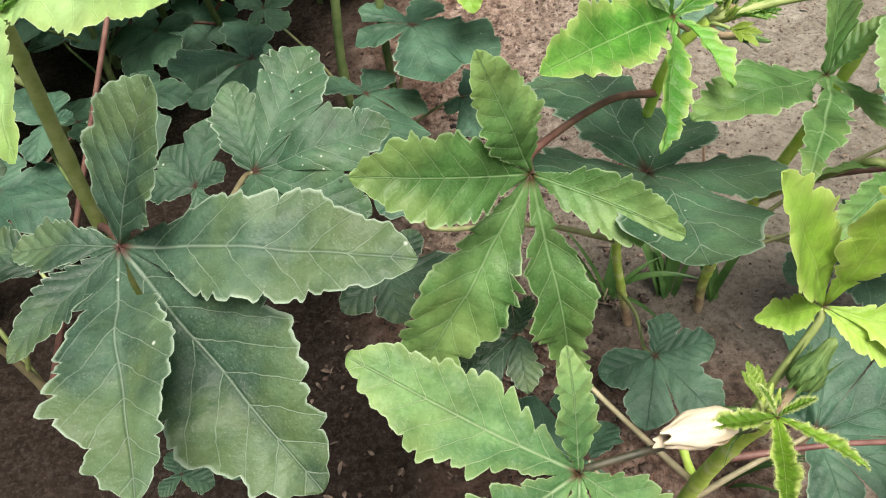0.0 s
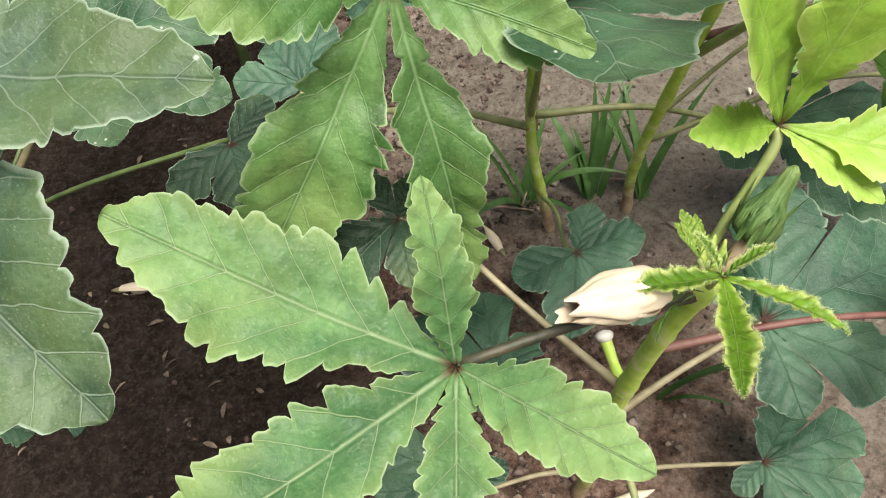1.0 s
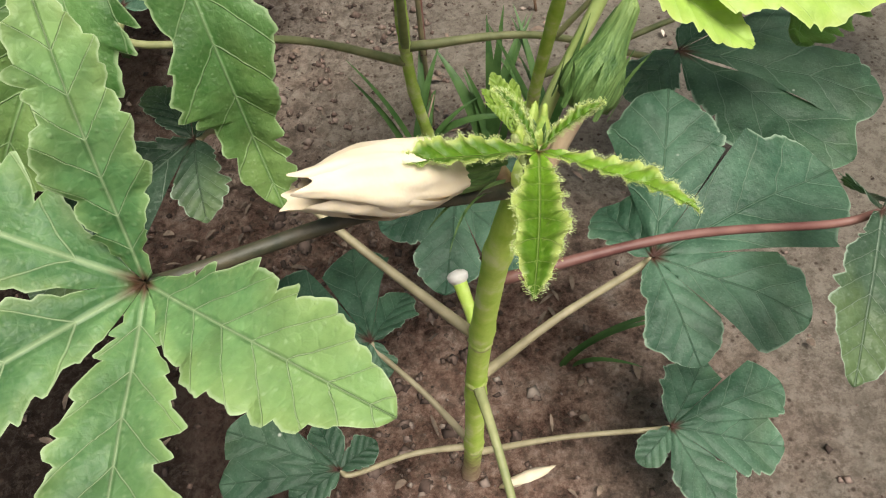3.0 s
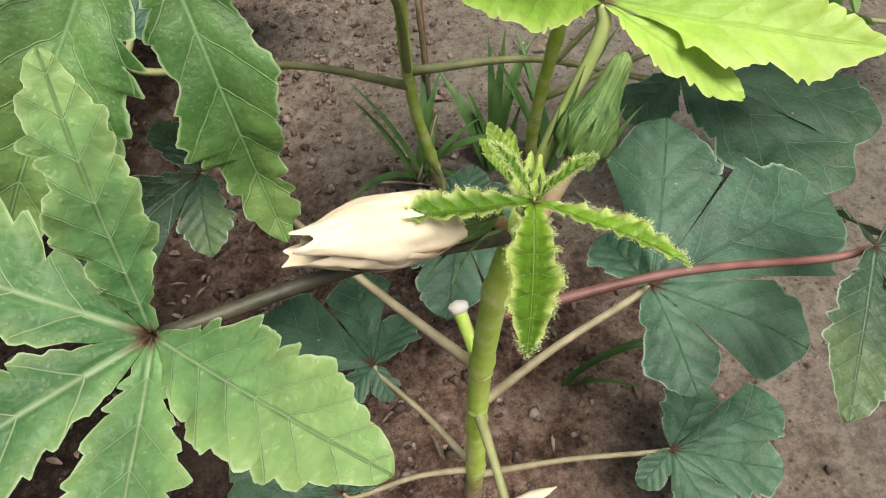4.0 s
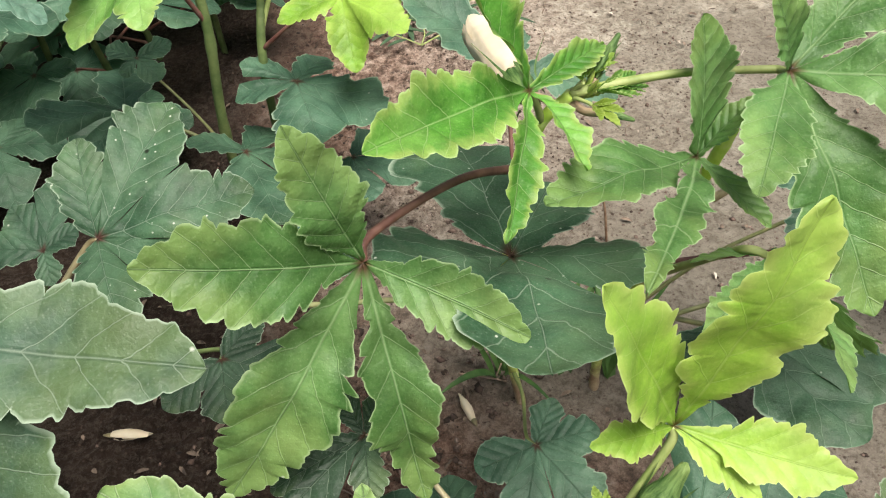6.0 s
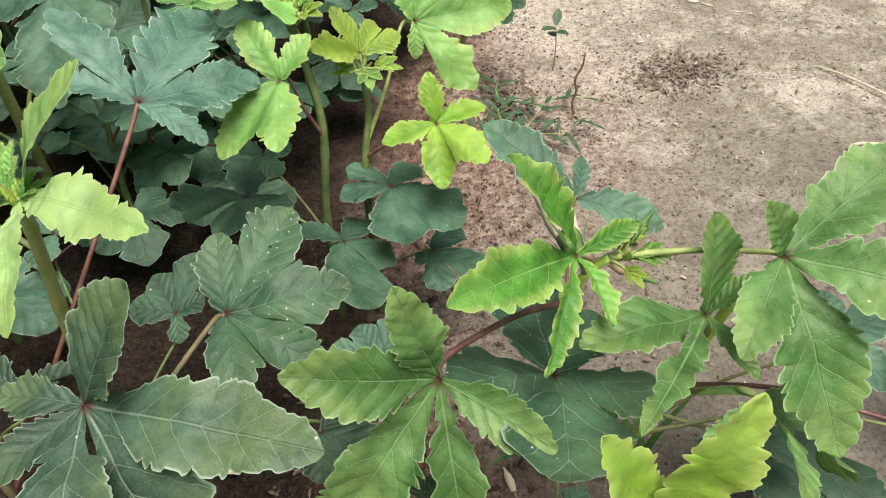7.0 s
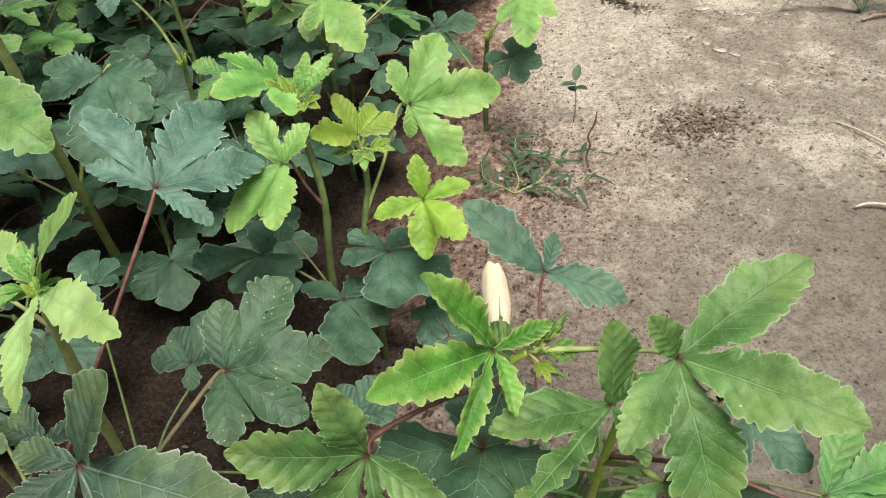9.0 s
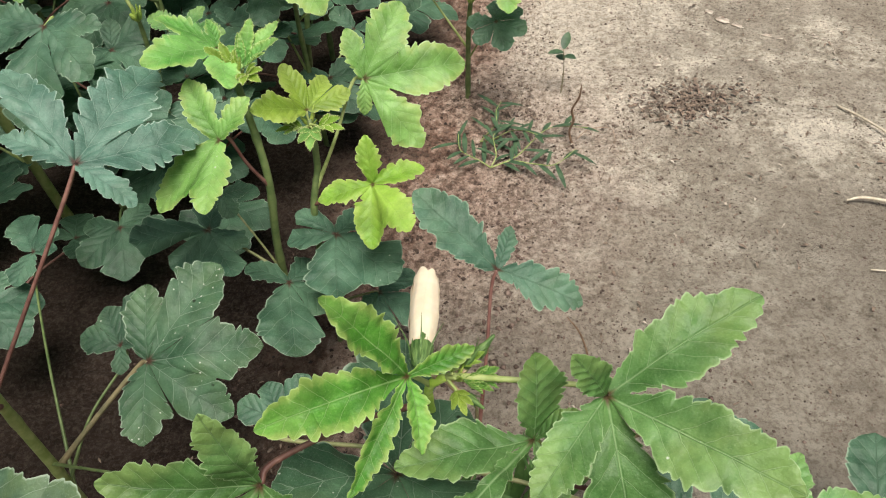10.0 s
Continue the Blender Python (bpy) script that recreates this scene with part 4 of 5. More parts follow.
leaf(PLANTS["p5"], (0.100, 1.011, 0.423), (14, -0), [(102, 0.075, 49), (34, 0.084, -7), (-151, 0.085, 0), (-84, 0.099, -23), (-46, 0.115, 7)], "medium", "lime", "red", .34)
leaf(PLANTS["p5"], (0.062, 1.155, 0.511), (47, 28), [(72, 0.134, -1), (117, 0.081, -1), (16, 0.163, 1), (-46, 0.139, -1), (-82, 0.056, -13)], "medium", "fresh", "green", .36)
leaf(PLANTS["p5"], (0.025, 1.012, 0.308), (3, 6), [(166, 0.077, 9), (-169, 0.084, -13), (64, 0.077, -7), (-76, 0.134, 0), (-29, 0.136, -1)], "broad", "dark", "olive", .15)
leaf(PLANTS["p5"], (0.081, 1.010, 0.175), (3, 9), [(-27, 0.103, 1), (-71, 0.09, -2), (-125, 0.037, -16), (54, 0.082, -5)], "broad", "dark", "olive", .1)
leaf(PLANTS["p5"], (-0.013, 1.087, 0.495), (19, 36), [(-150, 0.099, 13), (140, 0.079, 7), (46, 0.077, 14), (77, 0.071, 4)], "medium", "lime", "green", .44)
leaf(PLANTS["p6"], (0.299, 0.923, 0.356), (28, 18), [(148, 0.166, 4), (76, 0.071, -3), (-12, 0.133, 5)], "medium", "dark", "red", .1, width=0.85)
leaf(PLANTS["pl"], (-0.542, 1.250, 0.520), (25, 0), [(173, 0.131, 0), (4, 0.111, 0), (-37, 0.16, 0), (-75, 0.231, 0), (-151, 0.128, 0)], "medium", "dark", "green", .3)
leaf(PLANTS["pl"], (-0.699, 1.068, 0.600), (25, 0), [(45, 0.143, 0), (-26, 0.254, 0), (140, 0.148, 0), (-68, 0.21, 0)], "medium", "mid", "green", .4)
leaf(PLANTS["pl"], (-0.799, 1.143, 0.400), (24, 1), [(-5, 0.119, 1), (-63, 0.123, -1), (136, 0.092, 0)], "medium", "grey", "green", .25)
# dark tone puts the shade of the taller plants into these leaves' colour
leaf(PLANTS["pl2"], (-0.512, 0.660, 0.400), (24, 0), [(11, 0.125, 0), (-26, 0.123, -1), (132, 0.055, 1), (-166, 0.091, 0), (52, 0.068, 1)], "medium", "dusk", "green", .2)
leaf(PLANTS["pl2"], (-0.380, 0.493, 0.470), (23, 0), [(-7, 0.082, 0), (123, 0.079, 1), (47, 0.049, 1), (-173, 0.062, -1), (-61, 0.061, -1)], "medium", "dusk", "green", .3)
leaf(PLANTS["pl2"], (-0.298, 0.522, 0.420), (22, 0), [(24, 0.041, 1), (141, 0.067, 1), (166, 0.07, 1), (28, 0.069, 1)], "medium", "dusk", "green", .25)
leaf(PLANTS["pt"], (-0.572, 1.463, 0.620), (24, 0), [(171, 0.168, 0), (-7, 0.147, 0), (-89, 0.105, -1), (65, 0.117, 1)], "medium", "grey", "green", .45)
leaf(PLANTS["pt"], (-0.384, 1.420, 0.420), (23, -0), [(161, 0.088, 1), (65, 0.065, 1), (0, 0.089, 0), (-124, 0.079, -1)], "medium", "mid", "green", .3)
leaf(PLANTS["pe"], (-0.168, 1.489, 0.553), (25, 0), [(73, 0.087, 0), (7, 0.125, 0), (-52, 0.17, 0), (-98, 0.086, 0), (-173, 0.047, 0)], "medium", "fresh", "green", .4)
leaf(PLANTS["pe"], (-0.372, 1.578, 0.580), (24, 0), [(-172, 0.095, 0), (-8, 0.134, 0), (-49, 0.133, 0), (81, 0.114, 1)], "medium", "fresh", "green", .4)
leaf(PLANTS["pe"], (0.012, 1.753, 0.500), (20, 1), [(162, 0.058, 0), (-49, 0.067, -2), (6, 0.066, 1)], "medium", "mid", "green", .35)
leaf(PLANTS["pe"], (-0.147, 1.745, 0.250), (23, 1), [(141, 0.085, 1), (16, 0.063, 1), (-73, 0.076, -1)], "broad", "dark", "green", .12)
leaf(PLANTS["pe"], (-0.323, 1.654, 0.400), (24, 0), [(-176, 0.112, 0), (-17, 0.114, 0), (-61, 0.12, -1), (109, 0.081, 1)], "broad", "dark", "green", .2)
leaf(PLANTS["pf"], (0.208, 1.813, 0.400), (24, 0), [(100, 0.12, 0), (-82, 0.14, -4), (-30, 0.1, -2), (-127, 0.09, -1), (35, 0.08, 0)], "medium", "fresh", "green", .3)
leaf(PLANTS["pf"], (-0.012, 1.864, 0.300), (24, -0), [(176, 0.129, 0), (10, 0.104, 0), (-106, 0.084, -1), (79, 0.056, 1)], "broad", "dark", "green", .15)
leaf(PLANTS["pf"], (0.182, 1.805, 0.250), (24, -0), [(-172, 0.07, 0), (-120, 0.075, -2), (-70, 0.085, -1), (-20, 0.08, 0), (35, 0.07, 1), (95, 0.06, 1)], "broad", "dark", "green", .12)



# ---- flowers, buds and shoot tips ----
def frame_to(base, tip):
    """A pose at base whose z points to tip."""
    d = Vector(tip) - Vector(base)
    m = d.to_track_quat("Z", "Y").to_matrix().to_4x4()
    m.translation = Vector(base)
    return m, d.length


def petal_mesh(length, girth, start, sweep, rnd, lift, furl=0.0):
    """One rolled petal round the z axis, with a wrinkled free edge and a torn tip."""
    bm = bmesh.new()
    rows = []
    ns, na = 26, 14
    ph = rnd.uniform(0, 6)
    for i in range(ns + 1):
        s = i / ns
        r = girth * (0.72 + 0.5 * math.sin(min(1, s * 1.15) * 2.4) - 0.42 * s ** 3)
        r *= 1 - 0.22 * s ** 4
        r += (girth * (0.78 + 0.25 * math.sin(s * 2.6)) - r) * furl
        row = []
        for j in range(na + 1):
            t = j / na
            a = start + sweep * (t - 0.5) * (1.05 - 0.25 * s) + 0.7 * s
            end = length * lift * (1 - 0.14 * (1 - 0.7 * furl) * abs(2 * t - 1) ** 1.6 + 0.05 * math.sin(t * 9 + ph) * s)
            rr = r * (1.0 + 0.13 * t + 0.05 * math.sin(s * 13 + ph) * t * t + 0.025 * math.sin(t * 23 + s * 4 + ph))
            rr += girth * 0.05 * noise.noise(Vector((s * 3, t * 26 + s * 5, start * 7)))
            rr += girth * 0.13 * noise.noise(Vector((s * 4, t * 3, start * 3))) * (1 - 0.5 * furl)
            rr += girth * 0.05 * noise.noise(Vector((s * 16, t * 7, start * 5))) * s + girth * 0.05 * noise.noise(Vector((s * 22, t * 9, start * 2))) * (1 - s) ** 2
            row.append(bm.verts.new((rr * math.cos(a), rr * math.sin(a), s * end)))
        rows.append(row)
    for a, b in zip(rows, rows[1:]):
        for j in range(na):
            bm.faces.new((a[j], a[j + 1], b[j + 1], b[j]))
    return bm


def bract_strip(at, a, out, length, width, curl):
    """A thin green strip that leaves the base at angle a and bends inwards or outwards by curl."""
    bm = bmesh.new()
    rows = []
    for i in range(9):
        s = i / 8
        rad = out + curl * length * s * s
        z = length * s * (1 - 0.25 * abs(curl) * s)
        w = width * (1 - s ** 1.5) * (0.6 + 0.8 * s * (1 - s) * 2) + 0.00012
        c, sn = math.cos(a), math.sin(a)
        rows.append([bm.verts.new((rad * c - k * w * sn, rad * sn + k * w * c, z + abs(k) * w * 0.5)) for k in (-1, 0, 1)])
    for p, q in zip(rows, rows[1:]):
        for j in (0, 1):
            bm.faces.new((p[j], p[j + 1], q[j + 1], q[j]))
    return bm


def flower(plant, base, tip, girth, seed, stalk_from, furl=0.0):
    rnd = random.Random(seed)
    at, length = frame_to(base, tip)
    bm = bmesh.new()
    line = [Vector((0, 0, z * length)) for z in (-0.26, -0.2, -0.1, 0.02, 0.12, 0.2, 0.17)]
    add_tube(bm, line, [girth * k for k in (0.35, 0.65, 0.8, 0.86, 0.86, 0.88, 0.8)], 14, 0.04)
    body = part("flower", bm, BUD, plant, "closed pale cream flower in a green calyx", at)
    for k in range(5):
        part("petal", petal_mesh(length, girth, k * 1.2566 + rnd.uniform(-0.2, 0.2), 2.1 + 0.7 * furl, rnd, rnd.uniform(0.84 + 0.12 * furl, 1.03), furl), PETAL, body, "rolled cream petal", at)
    for k in range(8):
        part("bract", bract_strip(at, k * 0.785 + rnd.uniform(-0.1, 0.1), girth * 0.95, length * rnd.uniform(0.28, 0.42), 0.0012, rnd.uniform(0.1, 0.9)), BUD, body, "", at @ Matrix.Translation((0, 0, -0.22 * length)))
    a = at @ Vector((0, 0, -0.24 * length))
    line = curve_points([Vector(stalk_from), Vector(stalk_from).lerp(a, 0.55) + Vector((0, 0, 0.003)), a], 6)
    inv = at.inverted()
    part("stalk", tube([inv @ p for p in line], [0.0036, 0.003, 0.0034], 9), STEM["stem"], body, "", at)
    return body


def bud(plant, base, tip, girth, seed, bracts=9, stalk_from=None, skin=None):
    rnd = random.Random(seed)
    at, length = frame_to(base, tip)
    bm = bmesh.new()
    prof = [(0.0, 0.5), (0.06, 0.86), (0.16, 1.06), (0.3, 1.06), (0.44, 0.86), (0.58, 0.6), (0.72, 0.46), (0.84, 0.4), (0.94, 0.33), (1.0, 0.1)]
    add_tube(bm, [Vector((0, 0, z * length)) for z, _ in prof], [girth * r for _, r in prof], 15, 0.07)
    body = part("flower_bud", bm, skin or BUD, plant, "ridged green flower bud with narrow bracts", at)
    for k in range(bracts):
        part("bract", bract_strip(at, k * 6.283 / bracts + rnd.uniform(-0.15, 0.15), girth * 1.08, length * rnd.uniform(0.4, 0.75), 0.0017 if girth > 0.006 else 0.001, rnd.uniform(0.0, 0.55)), BUD, body, "", at)
    if stalk_from:
        inv = at.inverted()
        line = curve_points([Vector(stalk_from), Vector(stalk_from).lerp(Vector(base), 0.5) - Vector((0, 0, 0.004)), Vector(base)], 6)
        part("stalk", tube([inv @ p for p in line], [0.0032, 0.003, 0.0036], 9), STEM["stem"], body, "", at)
    return body


def shoot_tip(plant, base, tip, count, seed, size=1.0, spread_deg=22):
    """A tuft of folded new leaves and tiny buds."""
    rnd = random.Random(seed)
    at, length = frame_to(base, tip)
    core = bmesh.new()
    add_tube(core, [Vector((0, 0, z * length)) for z in (-0.05, 0.15, 0.35)], [0.003 * size, 0.0036 * size, 0.002 * size], 8)
    body = part("shoot_tip", core, STEM["green"], plant, "tuft of pale new leaves and tiny buds", at)
    for k in range(count):
        bm = bmesh.new()
        ln = length * rnd.uniform(0.55, 1.0)
        a, lean = k * 2.4 + rnd.uniform(-0.3, 0.3), radians(rnd.uniform(4, spread_deg))
        d = Vector((math.cos(a) * math.sin(lean), math.sin(a) * math.sin(lean), math.cos(lean)))
        q = Vector((math.cos(a), math.sin(a), 0)) * 0.0028 * size
        line = [q + d * ln * s for s in (0, 0.2, 0.4, 0.6, 0.8, 0.92, 1.0)]
        wd = 0.0029 * size * rnd.uniform(0.7, 1.3)
        line = curve_points(line, 3)
        rings = add_tube(bm, line, [wd * r for r in (0.5, 0.85, 1.0, 0.95, 0.7, 0.45, 0.08)], 10, 0.14)
        for i, ring in enumerate(rings):
            # a notched outer margin and an inner seam
            for j, v in enumerate(ring):
                mid = sum((q.co for q in ring), Vector()) / 10
                v.co = mid + (v.co - mid) * ((1.3 + 0.5 * (i % 3 == 0)) if j in (0, 5) else 0.72 if j in (2, 3) else 1.0 + 0.15 * noise.noise(v.co * 600))
        part("folded_leaf", bm, SHOOT, body, "", at)
    for k in range(2 * count):
        a = k * 2.05 + rnd.uniform(-0.3, 0.3)
        part("bract", bract_strip(at, a, 0.0034 * size * rnd.uniform(0.7, 1.5), length * rnd.uniform(0.35, 0.65), 0.0007, rnd.uniform(-0.1, 0.5)), BUD, body, "", at)
    return body


SHOOT = plain_material("new_shoot", (0.2, 0.32, 0.05), (0.4, 0.48, 0.11), 300, 0.5, 0.6, 0.1)

P1, P2, P3, PK, P4, P5 = (PLANTS[k] for k in ("p1", "p2", "p3", "pk", "p4", "p5"))
flower(P1, (0.2405, 0.2985, 0.4665), (0.188, 0.276, 0.495), 0.0096, 5, (0.264, 0.310, 0.428))
bud(P1, (0.2885, 0.321, 0.462), (0.3075, 0.3325, 0.496), 0.0102, 8, 9, (0.266, 0.310, 0.43))
shoot_tip(P1, (0.2665, 0.308, 0.456), (0.2705, 0.318, 0.474), 3, 4, 0.75, 20)
bud(P1, (0.2715, 0.309, 0.462), (0.2735, 0.314, 0.474), 0.0026, 6, 7, (0.268, 0.307, 0.455), SHOOT)
leaf(P1, (0.2625, 0.3125, 0.463), (-30, 0), [(62, 0.019, 40), (92, 0.026, 48), (118, 0.021, 44), (150, 0.015, 52), (30, 0.013, 55)], "star", "lime", "green", .452, width=1.15)
leaf(P1, (0.2645, 0.3165, 0.461), (-34, 0), [(75, 0.021, 50), (108, 0.023, 54), (140, 0.016, 58)], "star", "lime", "green", .452, width=1.1)


def fan(plant, at, lean, way, size, tone, node_z):
    """A small new leaf that is still half closed, its fingers raised round the tip."""
    return leaf(plant, at, lean, [(way + q, size * f, e) for q, f, e in ((0, 1.0, 38), (32, 0.85, 42), (-32, 0.85, 42), (62, 0.6, 50), (-62, 0.6, 50))], "star", tone, "green", node_z, width=1.2)


def stem_node(plant, z, r):
    """A swollen ring with an old leaf scar on the stem."""
    a, b = stem_at(plant, z - 0.006), stem_at(plant, z + 0.006)
    bm = bmesh.new()
    rings = add_tube(bm, [a.lerp(b, k / 6) for k in range(7)], [r * f for f in (0.96, 1.03, 1.1, 1.14, 1.1, 1.03, 0.96)], 14)
    for ring in rings:
        for v in ring:
            v.co += Vector((noise.noise(v.co * 300), noise.noise(v.co * 300 + Vector((7, 0, 0))), 0)) * 0.0006
    part("stem_node", bm, NODE, plant, "swollen pale node")


NODE = plain_material("node_scar", (0.44, 0.6, 0.11), (0.66, 0.7, 0.3), 160, 0.6, 0.6)
for plant, r0, spots in ((P1, 0.0072, (0.09, 0.22, 0.285)), (P2, 0.006, (0.06, 0.2)), (P3, 0.0063, (0.12, 0.3))):
    for z in spots:
        stem_node(plant, z, r0 - 0.0035 * z)

# stub of a picked pod
sb = bmesh.new()
add_tube(sb, curve_points([(0.2535, 0.343, 0.276), (0.2505, 0.356, 0.283), (0.2475, 0.3705, 0.2925)], 5), [0.0048, 0.0036, 0.0042], 10)
stub = part("cut_stalk", sb, STEM["stem"], P1, "stub of a picked pod")
ce = bmesh.new()
add_tube(ce, curve_points([Vector((0.2476, 0.3690, 0.2914)), Vector((0.2472, 0.3715, 0.2934)), Vector((0.2468, 0.3740, 0.2954)), Vector((0.2466, 0.3752, 0.2964))], 4), [0.0040, 0.0060, 0.0064, 0.0045, 0.0008], 12)
part("cut_end", ce, CUT, stub, "dried white cut end")

flower(P3, (0.499, 0.630, 0.444), (0.505, 0.612, 0.47), 0.0085, 21, (0.41, 0.58, 0.45))
flower(P2, (0.258, 0.640, 0.535), (0.2385, 0.758, 0.512), 0.0145, 9, (0.285, 0.602, 0.535), 1.0)
for k, (a, b, size) in enumerate((((0.318, 0.622, 0.555), (0.334, 0.640, 0.570), 0.0055), ((0.313, 0.586, 0.540), (0.333, 0.573, 0.540), 0.0045), ((0.310, 0.606, 0.556), (0.322, 0.618, 0.575), 0.0032))):
    bud(P2, a, b, size, 112 + k, 8, (0.292, 0.6, 0.54))
for k, (at, lean, way, size) in enumerate((((0.303, 0.606, 0.556), (-5, 20), 40, 0.03), ((0.309, 0.594, 0.552), (10, 40), -15, 0.032), ((0.304, 0.584, 0.548), (35, 20), -70, 0.03), ((0.317, 0.6, 0.55), (0, 45), 10, 0.034), ((0.298, 0.597, 0.56), (5, -5), 120, 0.024))):
    fan(P2, at, lean, way, size, "vivid" if k % 2 else "lime", 0.545)
shoot_tip(P2, (0.302, 0.6, 0.545), (0.32, 0.594, 0.572), 5, 19, 0.6, 60)
shoot_tip(PK, (-0.222, 0.562, 0.64), (-0.228, 0.566, 0.672), 7, 16, 1.0, 30)
for key in ("pl", "pt", "pe", "pf"):
    top = STEMS[PLANTS[key]][-1]
    shoot_tip(PLANTS[key], tuple(top - Vector((0, 0, 0.006))), tuple(top + Vector((0.004, -0.006, 0.035))), 6, 30 + len(key), 1.1, 30)
bud(PLANTS["pl"], (-0.555, 1.06, 0.775), (-0.53, 1.055, 0.815), 0.009, 71, 9, (-0.561, 1.053, 0.76))
shoot_tip(P4, (-0.1, 1.06, 0.55), (-0.075, 1.075, 0.61), 4, 17, 1.0, 25)
shoot_tip(P5, (-0.012, 1.085, 0.465), (0.0, 1.062, 0.5), 4, 18, 0.9, 48)
for plant, spots in (
    (PK, (((-0.226, 0.568, 0.652), (5, -12), 110, 0.05), ((-0.216, 0.558, 0.65), (10, 15), 20, 0.036), ((-0.232, 0.56, 0.65), (25, -10), -120, 0.034))),
    (P4, (((-0.088, 1.068, 0.575), (8, 12), 60, 0.085), ((-0.096, 1.06, 0.57), (15, -10), 150, 0.06), ((-0.082, 1.06, 0.572), (30, 10), -40, 0.05))),
    (P5, (((0.0, 1.062, 0.478), (38, 8), -80, 0.05), ((0.008, 1.07, 0.48), (20, 30), -10, 0.045), ((-0.016, 1.066, 0.478), (25, -20), -150, 0.042))),
):
    for k, (at, lean, way, size) in enumerate(spots):
        fan(plant, at, lean, way, size, "fresh" if plant is PK or k == 0 else "lime", at[2] - 0.01)


# ---- plants of the rows behind ----
def row_plant(height, seed, lush=9, shady=False):
    rnd = random.Random(seed)
    bend = rnd.uniform(-0.05, 0.05)
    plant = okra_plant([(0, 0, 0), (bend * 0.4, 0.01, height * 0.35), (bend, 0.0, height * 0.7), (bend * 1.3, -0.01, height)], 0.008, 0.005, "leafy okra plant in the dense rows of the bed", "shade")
    for k in range(lush):
        f = 0.18 + 0.8 * k / (lush - 1)
        a = k * 2.4 + rnd.uniform(-0.4, 0.4)
        reach = (0.2 - 0.12 * f) * rnd.uniform(0.8, 1.25)
        z = height * f
        root = stem_at(plant, z)
        c = root + Vector((math.cos(a) * reach, math.sin(a) * reach, 0.05 + 0.06 * f))
        ln = (0.13 - 0.03 * f) * rnd.uniform(0.9, 1.25)
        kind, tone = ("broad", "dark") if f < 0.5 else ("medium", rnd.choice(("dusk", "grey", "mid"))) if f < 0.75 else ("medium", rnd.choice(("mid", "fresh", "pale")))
        # shady plants take the dark tone on every leaf, shade put into the colour
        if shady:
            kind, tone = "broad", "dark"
        lobes = []
        for q, (off, rel) in enumerate(((-118, 0.62), (-58, 0.88), (0, 1.0), (58, 0.9), (118, 0.62))):
            lobes.append(((math.degrees(a) + off + rnd.uniform(-8, 8) + 180) % 360 - 180, ln * rel, rnd.uniform(-12, 6) + 14 * (f > 0.8)))
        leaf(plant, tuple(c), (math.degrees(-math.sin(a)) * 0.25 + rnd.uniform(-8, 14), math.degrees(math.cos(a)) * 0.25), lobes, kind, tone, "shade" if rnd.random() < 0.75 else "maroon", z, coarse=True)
    return plant


rows_rnd = random.Random(77)
stock = [row_plant(h, 100 + i) for i, h in enumerate((0.5, 0.58, 0.64, 0.54))]
spots = []
for iy in range(8):
    for ix in range(9):
        x, y = -0.32 - 0.3 * ix + rows_rnd.uniform(-0.07, 0.07), 1.75 + 0.28 * iy + rows_rnd.uniform(-0.07, 0.07)
        spots.append((x + 0.05 * iy, y))
for iy in range(5):
    for ix in range(3):
        spots.append((-0.95 - 0.3 * ix + rows_rnd.uniform(-0.06, 0.06), 0.5 + 0.28 * iy + rows_rnd.uniform(-0.06, 0.06)))
for n, (x, y) in enumerate(spots):
    at = pose(x, y, 0, 0, 0, rows_rnd.uniform(0, 360))
    if n < len(stock):
        stock[n].matrix_basis = at
    else:
        copy_thing(stock[n % len(stock)], at)


# low dark plants, added to fill and darken the gaps between the rows
low = [row_plant(h, 140 + i, 6, True) for i, h in enumerate((0.2, 0.26))]
LOW_SPOTS = ((-0.4, 1.42), (-0.55, 1.26), (-0.68, 0.95), (-0.64, 1.45), (-0.36, 1.62))
for n, (x, y) in enumerate(LOW_SPOTS):
    at = pose(x, y, 0, 0, 0, rows_rnd.uniform(0, 360))
    if n < len(low):
        low[n].matrix_basis = at
    else:
        copy_thing(low[n % len(low)], at)


# ---- grass, weeds and litter ----
def blade_strip(root, way, length, width, bend, rnd):
    bm = bmesh.new()
    rows = []
    d = Vector((math.cos(way), math.sin(way), 0))
    n = Vector((-d.y, d.x, 0))
    for i in range(10):
        s = i / 9
        ang = radians(78) - bend * s
        if i == 0:
            p = Vector(root) - Vector((0, 0, 0.006))
        else:
            p = p + (d * math.cos(ang) + Vector((0, 0, math.sin(ang)))) * (length / 9)
        w = width * (1 - s ** 2.2) * (0.45 + 0.55 * min(1, s * 4)) * 0.5 + 0.0002
        rows.append([bm.verts.new(p + n * k * w + Vector((0, 0, abs(k) * w * 0.5))) for k in (-1, 0, 1)])
    for a, b in zip(rows, rows[1:]):
        for j in (0, 1):
            bm.faces.new((a[j], a[j + 1], b[j + 1], b[j]))
    return bm


def grass_tuft(x, y, count, length, width, seed, ways=(0, 6.283), bend=(0.5, 1.9), skin=None):
    rnd = random.Random(seed)
    z = ground_height(x, y)
    tuft = thing("grass_tuft", x, y, z, "green grass tuft rooted in the soil", "grass", "grass tufts of the bed")
    for k in range(count):
        root = (x + rnd.uniform(-0.008, 0.008), y + rnd.uniform(-0.008, 0.008), z)
        part("blade", blade_strip(root, rnd.uniform(*ways), length * rnd.uniform(0.6, 1.1), width * rnd.uniform(0.7, 1.2), rnd.uniform(*bend), rnd), skin or GRASS, tuft)
    return tuft


